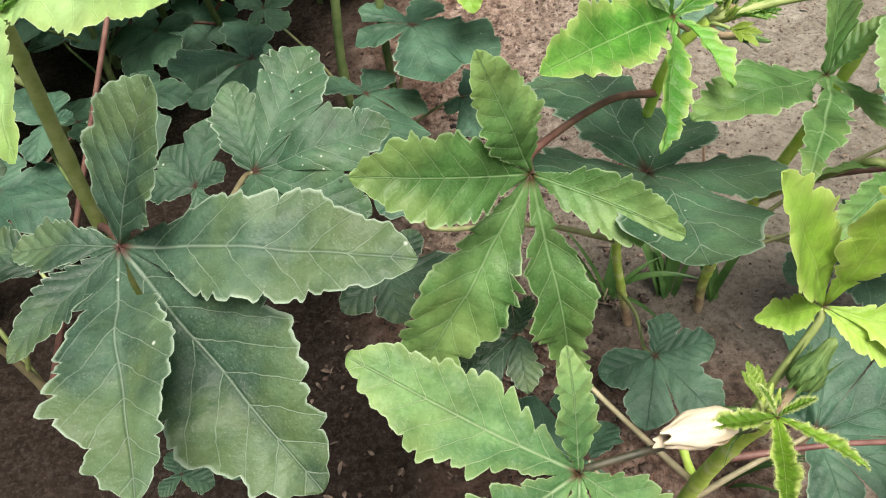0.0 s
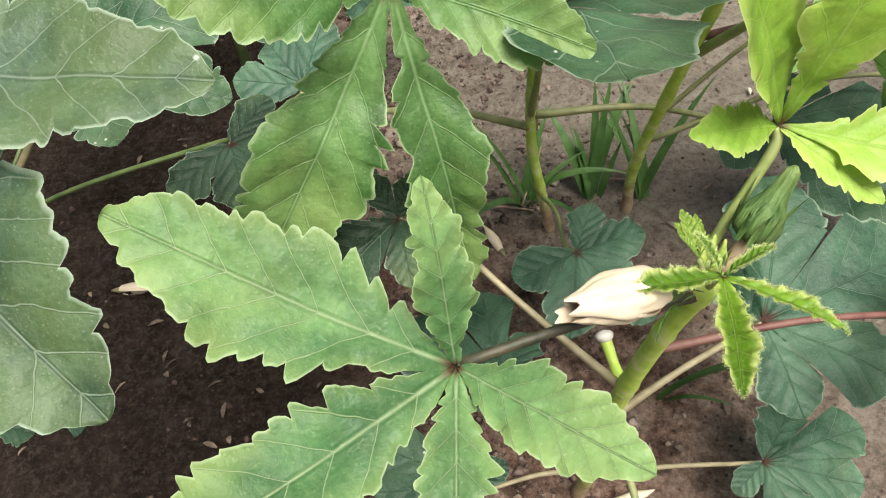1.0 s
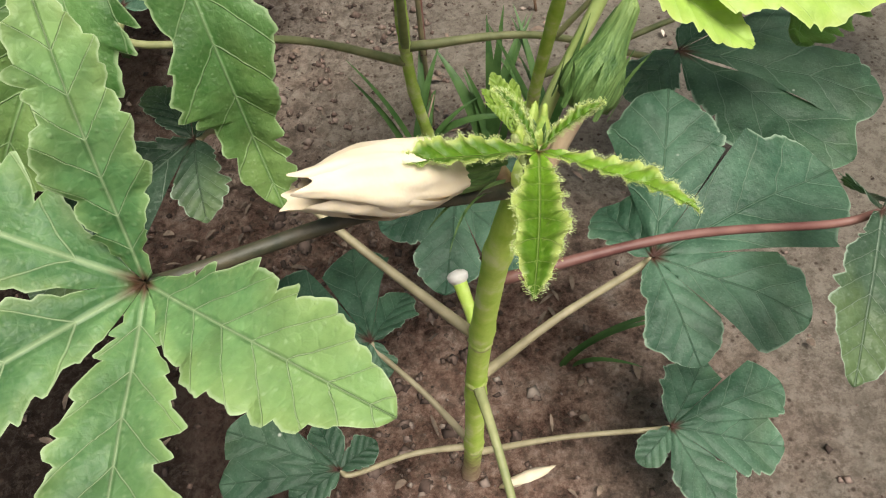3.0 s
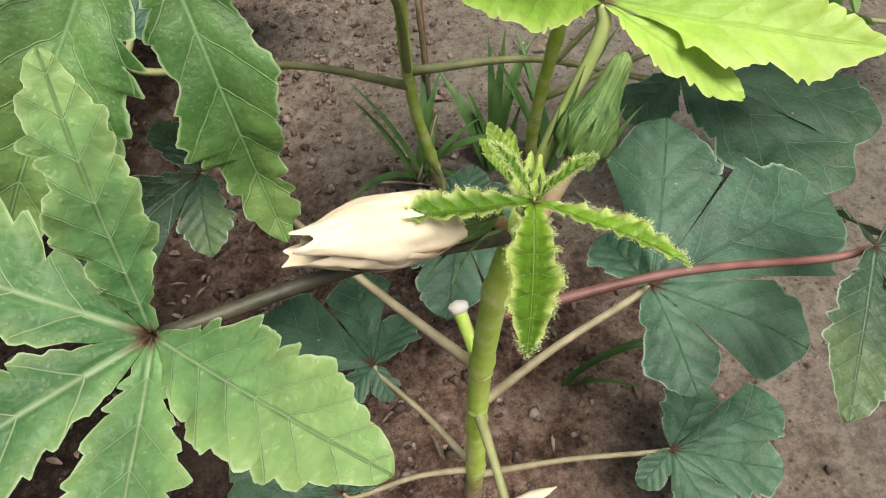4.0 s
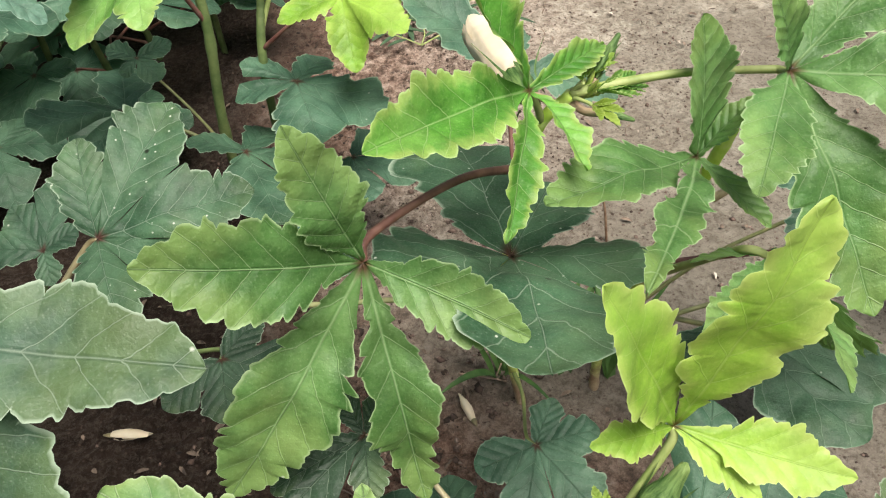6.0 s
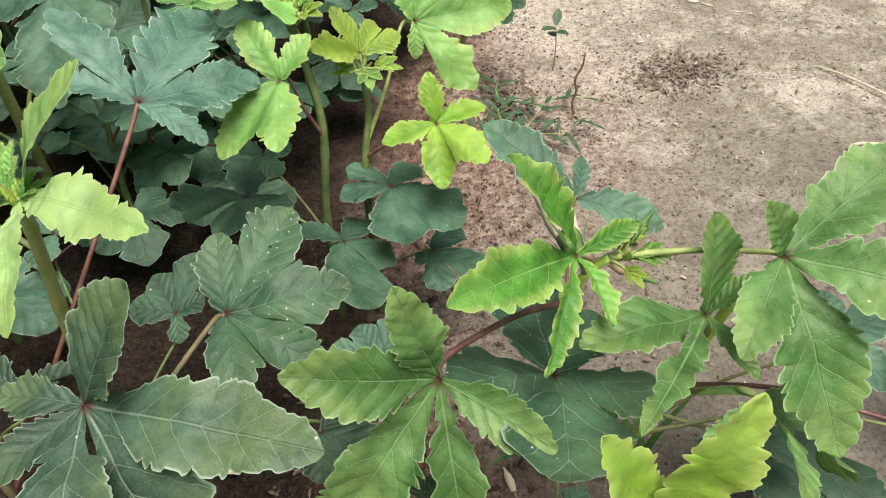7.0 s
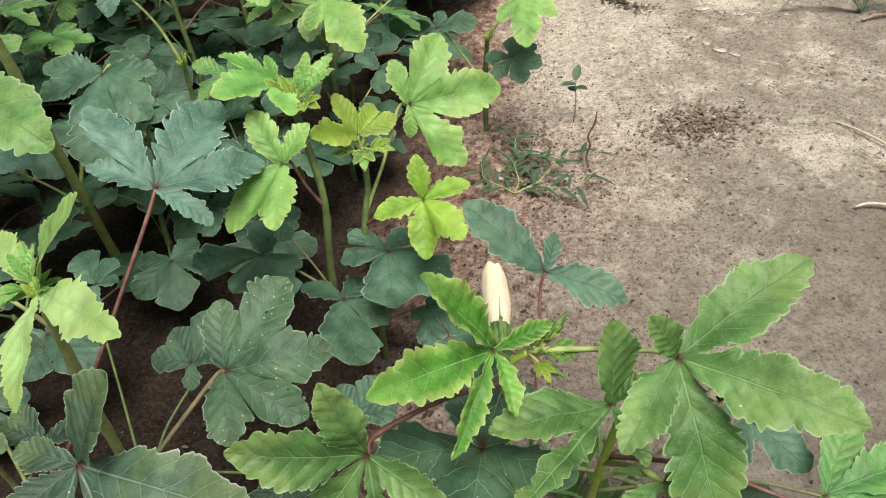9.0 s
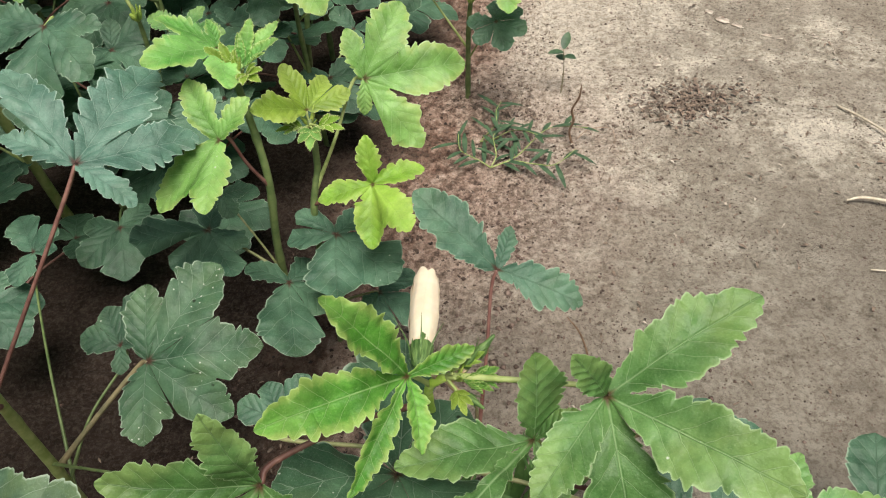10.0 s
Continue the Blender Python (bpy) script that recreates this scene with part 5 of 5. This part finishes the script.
WEED = plain_material("weed_leaf", (0.02, 0.05, 0.024), (0.06, 0.11, 0.052), 40)
PALE_GRASS = plain_material("pale_grass", (0.09, 0.17, 0.085), (0.19, 0.29, 0.155), 40)
grass_tuft(0.262, 0.735, 9, 0.14, 0.012, 31)
grass_tuft(0.345, 0.735, 8, 0.16, 0.015, 32, (0.2, 2.4), (0.2, 1.0))
grass_tuft(0.405, 0.72, 8, 0.18, 0.012, 33, (0.4, 2.6), (0.2, 0.9))
grass_tuft(1.2, 1.64, 12, 0.1, 0.006, 38, (1.6, 4.6), (1.3, 1.9), WEED)
grass_tuft(0.35, 0.45, 4, 0.13, 0.006, 34, (-0.9, 0.2), (1.2, 2.0))


def broad_grass(x, y, blades, seed):
    """Tall wide-bladed grass; each blade is (way, length, width, bend)."""
    rnd = random.Random(seed)
    z = ground_height(x, y)
    tuft = thing("grass_tuft", x, y, z, "tall bluish-green grass with wide arching blades beside the path", "grass", "tall grass beside the path")
    for way, length, width, bend in blades:
        root = (x + rnd.uniform(-0.012, 0.012), y + rnd.uniform(-0.012, 0.012), z)
        part("blade", blade_strip(root, radians(way), length, width, bend, rnd), PALE_GRASS, tuft)


broad_grass(1.235, 2.545, [(178, 0.34, 0.03, 2.55), (165, 0.2, 0.016, 1.6), (10, 0.27, 0.022, 1.75), (20, 0.36, 0.02, 0.5), (60, 0.33, 0.018, 0.9)], 35)
broad_grass(1.36, 2.495, [(150, 0.34, 0.02, 0.55), (80, 0.36, 0.022, 0.3), (20, 0.33, 0.02, 0.5), (-40, 0.3, 0.02, 0.8), (110, 0.3, 0.018, 0.9), (200, 0.26, 0.016, 0.6), (0, 0.34, 0.022, 1.3), (175, 0.3, 0.018, 1.2)], 36)
broad_grass(1.52, 2.47, [(30, 0.34, 0.022, 0.9), (120, 0.34, 0.022, 0.6), (190, 0.33, 0.022, 1.3), (260, 0.3, 0.02, 1.1), (330, 0.33, 0.02, 0.7)], 37)


def small_leaf(length, width):
    bm = bmesh.new()
    rows = []
    for i in range(8):
        s = i / 7
        w = width * math.sin(math.pi * min(1, 0.08 + 0.92 * s)) ** 0.8 * 0.5
        rows.append([bm.verts.new((s * length, k * w, -0.12 * length * s * s + 0.3 * abs(k) * w)) for k in (-1, 0, 1)])
    for a, b in zip(rows, rows[1:]):
        for j in (0, 1):
            bm.faces.new((a[j], b[j], b[j + 1], a[j + 1]))
    return bm


def creeping_weed(x, y, runs, seed):
    rnd = random.Random(seed)
    weed = thing("creeping_weed", x, y, 0, "creeping green weed with narrow leaves on soil", "weed", "weeds on the path edge")
    for way, length in runs:
        pts = []
        for i in range(5):
            s = i / 4
            a = radians(way + 14 * math.sin(s * 5 + way))
            px, py = x + math.cos(a) * length * s, y + math.sin(a) * length * s
            pts.append((px, py, ground_height(px, py) + 0.012 + 0.03 * s))
        line = curve_points(pts, 5)
        part("runner", tube(line, [0.0017, 0.0013, 0.0008], 6), STEM["green"], weed)
        for k in range(3, len(line), 2):
            a = way + (60 if k % 4 == 1 else -55) + rnd.uniform(-30, 30)
            at = Matrix.Translation(line[k]) @ pose(0, 0, 0, 0, rnd.uniform(-22, 2), a)
            part("leaf", small_leaf(rnd.uniform(0.045, 0.085), rnd.uniform(0.008, 0.013)), WEED, weed, "", at)
    return weed


creeping_weed(0.2, 1.56, [(36, 0.26), (14, 0.2), (80, 0.13), (150, 0.12)], 41)
creeping_weed(0.16, 1.66, [(60, 0.12), (5, 0.14)], 42)


def seedling(x, y, height, seed):
    rnd = random.Random(seed)
    z = ground_height(x, y)
    s = thing("weed_seedling", x, y, z, "thin upright weed seedling with few small leaves", "seedling")
    line = curve_points([(x, y, z - 0.004), (x + 0.004, y, z + height * 0.5), (x + 0.001, y, z + height)], 6)
    part("stem", tube(line, [0.0018, 0.0014, 0.001], 6), STEM["woody"], s)
    for k, a in enumerate((80, 200, -25, 140)):
        part("leaf", small_leaf(0.05 * (1 - 0.15 * k), 0.024), WEED, s, "", Matrix.Translation(line[-1 - k]) @ pose(0, 0, 0, 0, -35 if k == 0 else -12, a))
    return s


seedling(0.339, 1.9, 0.13, 51)


DEAD = plain_material("dead_straw", (0.24, 0.16, 0.11), (0.42, 0.31, 0.23), 60)


def stick(name, label, pts, radii, material, category):
    line = curve_points(pts, 6)
    x, y, z = pts[0]
    ob = thing(name, x, y, z, label, category)
    part("shaft", tube(line, radii, 7, 0.06), material, ob)
    return ob


stick("twig", "thin brown dry twig stuck upright in the soil", [(0.384, 1.688, -0.01), (0.373, 1.69, 0.03), (0.381, 1.692, 0.065), (0.375, 1.69, 0.095), (0.389, 1.69, 0.13), (0.393, 1.69, 0.165)], [0.0036, 0.0027, 0.0033, 0.0026, 0.0028, 0.0015], TWIG, "twig")
stick("straw", "pale dry straw lying on the trodden soil", [(1.017, 1.901, 0.006), (1.066, 1.847, 0.01), (1.128, 1.762, 0.012), (1.179, 1.681, 0.006)], [0.0022, 0.0028, 0.0026, 0.002], STRAW, "straw")
stick("straw", "short thick pale straw lying on the trodden soil", [(0.981, 1.543, 0.006), (1.015, 1.552, 0.009), (1.074, 1.541, 0.011), (1.109, 1.537, 0.009), (1.16, 1.495, 0.006)], [0.0022, 0.0036, 0.004, 0.0036, 0.0028], STRAW, "straw")
stick("straw", "thin curved pale straw lying on the trodden soil", [(0.991, 1.338, 0.005), (1.036, 1.338, 0.008), (1.069, 1.356, 0.01), (1.12, 1.392, 0.006)], [0.0012, 0.002, 0.0024, 0.002], STRAW, "straw")
stick("straw", "short dry straw lying on the trodden soil", [(1.223, 2.013, 0.005), (1.245, 1.984, 0.009), (1.26, 1.949, 0.006)], [0.0014, 0.0018, 0.0014], DEAD, "straw")
stick("straw", "bent pale straw beside a flat grass tuft", [(1.123, 1.639, 0.006), (1.155, 1.674, 0.012), (1.175, 1.647, 0.008)], [0.0016, 0.002, 0.0014], STRAW, "straw")
stick("twig", "thin dry branching twig beside the okra leaf", [(0.46, 0.97, -0.01), (0.45, 0.985, 0.07), (0.43, 1.0, 0.13), (0.405, 1.01, 0.16)], [0.0022, 0.002, 0.0016, 0.001], TWIG, "twig")


stick("straw", "thick pale stalk lying beside the tall grass", [(1.222, 2.48, 0.007), (1.27, 2.502, 0.012), (1.325, 2.508, 0.007)], [0.0042, 0.005, 0.0035], DEAD, "straw")
stick("twig", "thin dry curved stem lying beside the twig", [(0.392, 1.69, 0.012), (0.42, 1.72, 0.02), (0.47, 1.735, 0.016), (0.485, 1.7, 0.006)], [0.0013, 0.001, 0.0008], DEAD, "twig")


for pts, r in (
    ([(0.318, 0.765, 0.004), (0.345, 0.792, 0.012), (0.375, 0.812, 0.007)], 0.0016),
    ([(0.24, 0.772, 0.005), (0.285, 0.763, 0.011), (0.325, 0.766, 0.008)], 0.0014),
    ([(0.255, 0.73, 0.006), (0.275, 0.76, 0.03), (0.29, 0.785, 0.05)], 0.0013),
    ([(0.205, 0.74, 0.005), (0.24, 0.728, 0.009), (0.268, 0.72, 0.006)], 0.0015),
    ([(0.365, 0.755, 0.006), (0.395, 0.742, 0.014), (0.432, 0.752, 0.008)], 0.0013),
):
    stick("straw", "thin dry brown straw lying among the grass", pts, [r, r * 1.1, r * 0.7], DEAD, "straw")


def fallen_petal(x, y, turn, seed, length=0.04):
    rnd = random.Random(seed)
    z = ground_height(x, y) + 0.006
    at = pose(x, y, z, 84, 0, turn)
    ob = thing("fallen_flower", x, y, z, "withered cream flower lying on brown soil", "flower")
    part("petal", petal_mesh(length, length * 0.13, 0, 4.6, rnd, 1.0), PETAL, ob, "", at)
    bm = tube([Vector((0, 0, -0.25 * length)), Vector((0, 0, -0.08 * length)), Vector((0, 0, 0.06 * length))], [0.001, 0.0035, 0.004], 8)
    part("calyx", bm, STEM["woody"], ob, "", at)


fallen_petal(0.218, 0.668, 200, 61)
fallen_petal(-0.25, 0.69, 80, 62, 0.055)
fallen_petal(0.275, 0.347, 95, 63)


def petal_scrap(x, y, z, lean, turn, size, label):
    """A small curled scrap of a petal that lies on a leaf."""
    bm = bmesh.new()
    rows = []
    for i in range(6):
        s = i / 5 * 2 - 1
        w = 0.5 * size * (1 - 0.75 * abs(s) ** 2.5) * (1 + 0.15 * math.sin(i * 2.3))
        rows.append([bm.verts.new((s * size * 0.75, k * w, 0.0012 + 0.12 * size * (k * k + 0.6 * s * s) + 0.03 * size * math.sin(i * 3 + 4 * k))) for k in (-1, -0.5, 0, 0.5, 1)])
    for a, c in zip(rows, rows[1:]):
        for j in range(4):
            bm.faces.new((a[j], c[j], c[j + 1], a[j + 1]))
    ob = part("petal_scrap", bm, PETAL, None, label, pose(x, y, z, lean[0], lean[1], turn))
    return tagged(ob, label, "petal")


petal_scrap(0.0725, 0.2141, 0.4826, (-7, 23), 25, 0.009, "small white petal scrap lying on pale green leaf")


def soil_crumbs():
    """Loose crumbs and chips on the soil, thickest in the bed and in two heaps on the path."""
    rnd = random.Random(91)
    verts, faces = [], []

    def crumb(x, y, r):
        z = ground_height(x, y) + r * 0.25
        k = len(verts)
        sx, sy, sz = (rnd.uniform(0.6, 1.4) * r for _ in range(3))
        t = rnd.uniform(0, 3.14)
        c, s = math.cos(t), math.sin(t)
        for vx, vy, vz in ((1, 0, 0), (0.2, 0.9, 0.1), (-0.9, 0.2, 0), (-0.1, -1, 0.1), (0.1, 0.1, 0.8), (0, 0, -0.7)):
            vx, vy, vz = (q * rnd.uniform(0.75, 1.25) for q in (vx, vy, vz))
            verts.append((x + (vx * c - vy * s) * sx, y + (vx * s + vy * c) * sy, z + vz * sz))
        for a, b in ((0, 1), (1, 2), (2, 3), (3, 0)):
            faces.append((k + a, k + b, k + 4))
            faces.append((k + b, k + a, k + 5))

    for _ in range(16000):
        x, y = rnd.uniform(-0.5, 0.75), rnd.uniform(0.25, 2.6)
        keep = 0.12 if x < -0.2 else 1.0 if x < 0.3 + 0.12 * noise.noise(Vector((x * 3, y * 3, 5))) else 0.3
        if rnd.random() < keep:
            crumb(x, y, 0.001 + 0.0042 * rnd.random() ** 4)
    for _ in range(34000):
        x, y = rnd.uniform(0.15, 1.7), rnd.uniform(0.9, 3.3)
        if noise.noise(Vector((x * 4, y * 4, 9))) > rnd.uniform(-0.5, 0.5):
            crumb(x, y, 0.0009 + 0.0026 * rnd.random() ** 5)
    # clods of the hoed strip
    for _ in range(420):
        x, y, r = rnd.uniform(0.02, 0.32), rnd.uniform(0.35, 1.4), 0.0025 + 0.0055 * rnd.random() ** 2
        for _ in range(3):
            crumb(x + rnd.uniform(-0.6, 0.6) * r, y + rnd.uniform(-0.6, 0.6) * r, r * rnd.uniform(0.7, 1.1))
    for cx, cy, sx, sy, n in ((0.3, 1.6, 0.09, 0.16, 700), (0.67, 1.88, 0.06, 0.05, 260)):
        for _ in range(n):
            crumb(rnd.gauss(cx, sx), rnd.gauss(cy, sy), rnd.uniform(0.0015, 0.0045))
    me = bpy.data.meshes.new("soil_crumbs")
    me.from_pydata(verts, [], faces)
    me.shade_smooth()
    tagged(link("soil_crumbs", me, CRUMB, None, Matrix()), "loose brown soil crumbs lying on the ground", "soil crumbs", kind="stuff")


def crumb_material():
    m, nd, lk, bsdf = nodes_of("soil_crumb")
    geo = nd.new("ShaderNodeNewGeometry")
    isl = geo.outputs["Random Per Island"]
    dry = ramp(nd, lk, isl, [(0.0, (0.04, 0.027, 0.021)), (0.4, (0.125, 0.082, 0.065)), (0.9, (0.23, 0.168, 0.138)), (1.0, (0.36, 0.295, 0.245))])
    # inside the bed the shade of the plants is put into the crumb colour
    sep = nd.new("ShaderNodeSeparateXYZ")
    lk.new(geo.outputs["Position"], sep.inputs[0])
    crumb_shade = nd.new("ShaderNodeMapRange")
    crumb_shade.interpolation_type = "SMOOTHSTEP"
    crumb_shade.inputs[1].default_value, crumb_shade.inputs[2].default_value, crumb_shade.inputs[3].default_value, crumb_shade.inputs[4].default_value = -0.02, 0.24, 0.85, 0.0
    lk.new(math_node(nd, lk, "MULTIPLY_ADD", math_node(nd, lk, "SUBTRACT", noise_tex(nd, lk, geo.outputs["Position"], 5, 3), 0.5), 0.3, sep.outputs[0]), crumb_shade.inputs[0])
    col = mix_col(nd, lk, crumb_shade.outputs[0], dry, mix_col(nd, lk, isl, (0.012, 0.008, 0.006), (0.085, 0.049, 0.035)))
    lk.new(col, bsdf.inputs["Base Color"])
    bsdf.inputs["Roughness"].default_value = 0.95
    return m


CRUMB = crumb_material()
LITTER = plain_material("dry_litter", (0.05, 0.036, 0.027), (0.24, 0.175, 0.13), 70, 0.9)
OLD_LITTER = plain_material("rotten_litter", (0.012, 0.009, 0.006), (0.13, 0.095, 0.065), 90, 0.9)
CHIP = plain_material("pale_chip", (0.3, 0.24, 0.19), (0.56, 0.5, 0.42), 70, 0.9)
soil_crumbs()


def dry_litter(cx, cy, sx, sy, turn, count, seed, material=None, big=1.0):
    """A heap of small dry leaf flakes and broken straw."""
    rnd = random.Random(seed)
    bm = bmesh.new()
    c, s = math.cos(radians(turn)), math.sin(radians(turn))
    for _ in range(count):
        u, v = rnd.gauss(0, sx), rnd.gauss(0, sy)
        x, y = cx + u * c - v * s, cy + u * s + v * c
        z = ground_height(x, y) + rnd.uniform(0.001, 0.008)
        ln, w, a = rnd.uniform(0.006, 0.02), rnd.uniform(0.0008, 0.0032) * big, rnd.uniform(0, 6.28)
        d, n = Vector((math.cos(a), math.sin(a), rnd.uniform(-0.3, 0.3))), Vector((-math.sin(a), math.cos(a), rnd.uniform(-0.4, 0.4)))
        rows = []
        for k, f in ((-1, 0.3), (-0.3, 1.0), (0.4, 0.9), (1, 0.2)):
            p = Vector((x, y, z + 0.003 * (1 - k * k))) + d * ln * 0.5 * k
            rows.append((bm.verts.new(p + n * w * f), bm.verts.new(p - n * w * f)))
        for p, q in zip(rows, rows[1:]):
            bm.faces.new((p[0], p[1], q[1], q[0]))
    ob = part("dry_litter", bm, material or LITTER, None, "heap of small dry brown leaf bits on soil")
    tagged(ob, category="leaf litter", kind="stuff")


def dry_scrap(x, y, size, long, turn, seed):
    """A torn, slightly curled scrap of a bleached leaf."""
    rnd = random.Random(seed)
    bm = bmesh.new()
    rim = []
    for k in range(14):
        a = k / 14 * 2 * math.pi
        r = 0.5 * size * rnd.uniform(0.55, 1.15)
        rim.append((r * long * math.cos(a), r * math.sin(a), 0.07 * size * rnd.random()))
    low = [bm.verts.new((u, v, w)) for u, v, w in rim]
    top = [bm.verts.new((u * 0.97, v * 0.97, w + 0.0012)) for u, v, w in rim]
    c0, c1 = bm.verts.new((0, 0, 0)), bm.verts.new((0, 0, 0.04 * size + 0.0012))
    for k in range(14):
        n = (k + 1) % 14
        bm.faces.new((low[k], low[n], top[n], top[k]))
        bm.faces.new((top[k], top[n], c1))
        bm.faces.new((low[n], low[k], c0))
    label = "bleached dry leaf scrap lying on the trodden soil"
    ob = part("leaf_scrap", bm, CHIP, None, label, pose(x, y, ground_height(x, y) + 0.001, 0, 0, turn))
    tagged(ob, label, "dry leaf", "dry leaf scraps on the path")


SCRAPS = [
    (0.871, 2.759, 0.026, 2.1, 10), (0.885, 2.8, 0.02, 1.8, 20), (0.905, 2.72, 0.018, 2.0, -15), (0.754, 2.59, 0.028, 2.3, 15),
    (1.0, 2.7, 0.02, 1.7, -60), (1.035, 2.645, 0.016, 2.4, -5), (0.872, 2.545, 0.022, 1.5, 30), (0.915, 2.55, 0.018, 1.9, 0),
    (1.01, 2.541, 0.017, 1.5, -20), (0.74, 2.35, 0.022, 1.8, -35), (0.775, 2.31, 0.03, 1.9, -40), (0.815, 2.28, 0.018, 2.2, -30),
    (0.89, 2.235, 0.018, 2.3, -10), (0.925, 2.225, 0.014, 1.8, 15), (0.587, 2.056, 0.024, 1.6, 25), (0.61, 2.085, 0.016, 1.5, 60),
    (1.02, 2.24, 0.014, 1.7, 10), (0.96, 2.38, 0.012, 1.5, 0),
]
for n, (x, y, size, long, turn) in enumerate(SCRAPS):
    dry_scrap(x, y, size, long, turn, 300 + n)
dry_litter(0.67, 1.88, 0.075, 0.045, 20, 420, 201, None, 1.3)
dry_litter(0.42, 2.73, 0.1, 0.02, -48, 300, 202, OLD_LITTER, 2.6)
dry_litter(0.56, 2.6, 0.03, 0.02, 0, 50, 203)
dry_litter(0.2, 1.78, 0.05, 0.06, 0, 160, 204)
dry_litter(0.6, 1.4, 0.25, 0.4, 0, 170, 205)
dry_litter(1.05, 2.2, 0.35, 0.5, 0, 420, 206)
dry_litter(0.75, 2.0, 0.35, 0.5, 0, 90, 207, CHIP)
dry_litter(0.3, 0.6, 0.12, 0.2, 0, 120, 208)
dry_litter(-0.05, 0.65, 0.14, 0.16, 0, 160, 209)
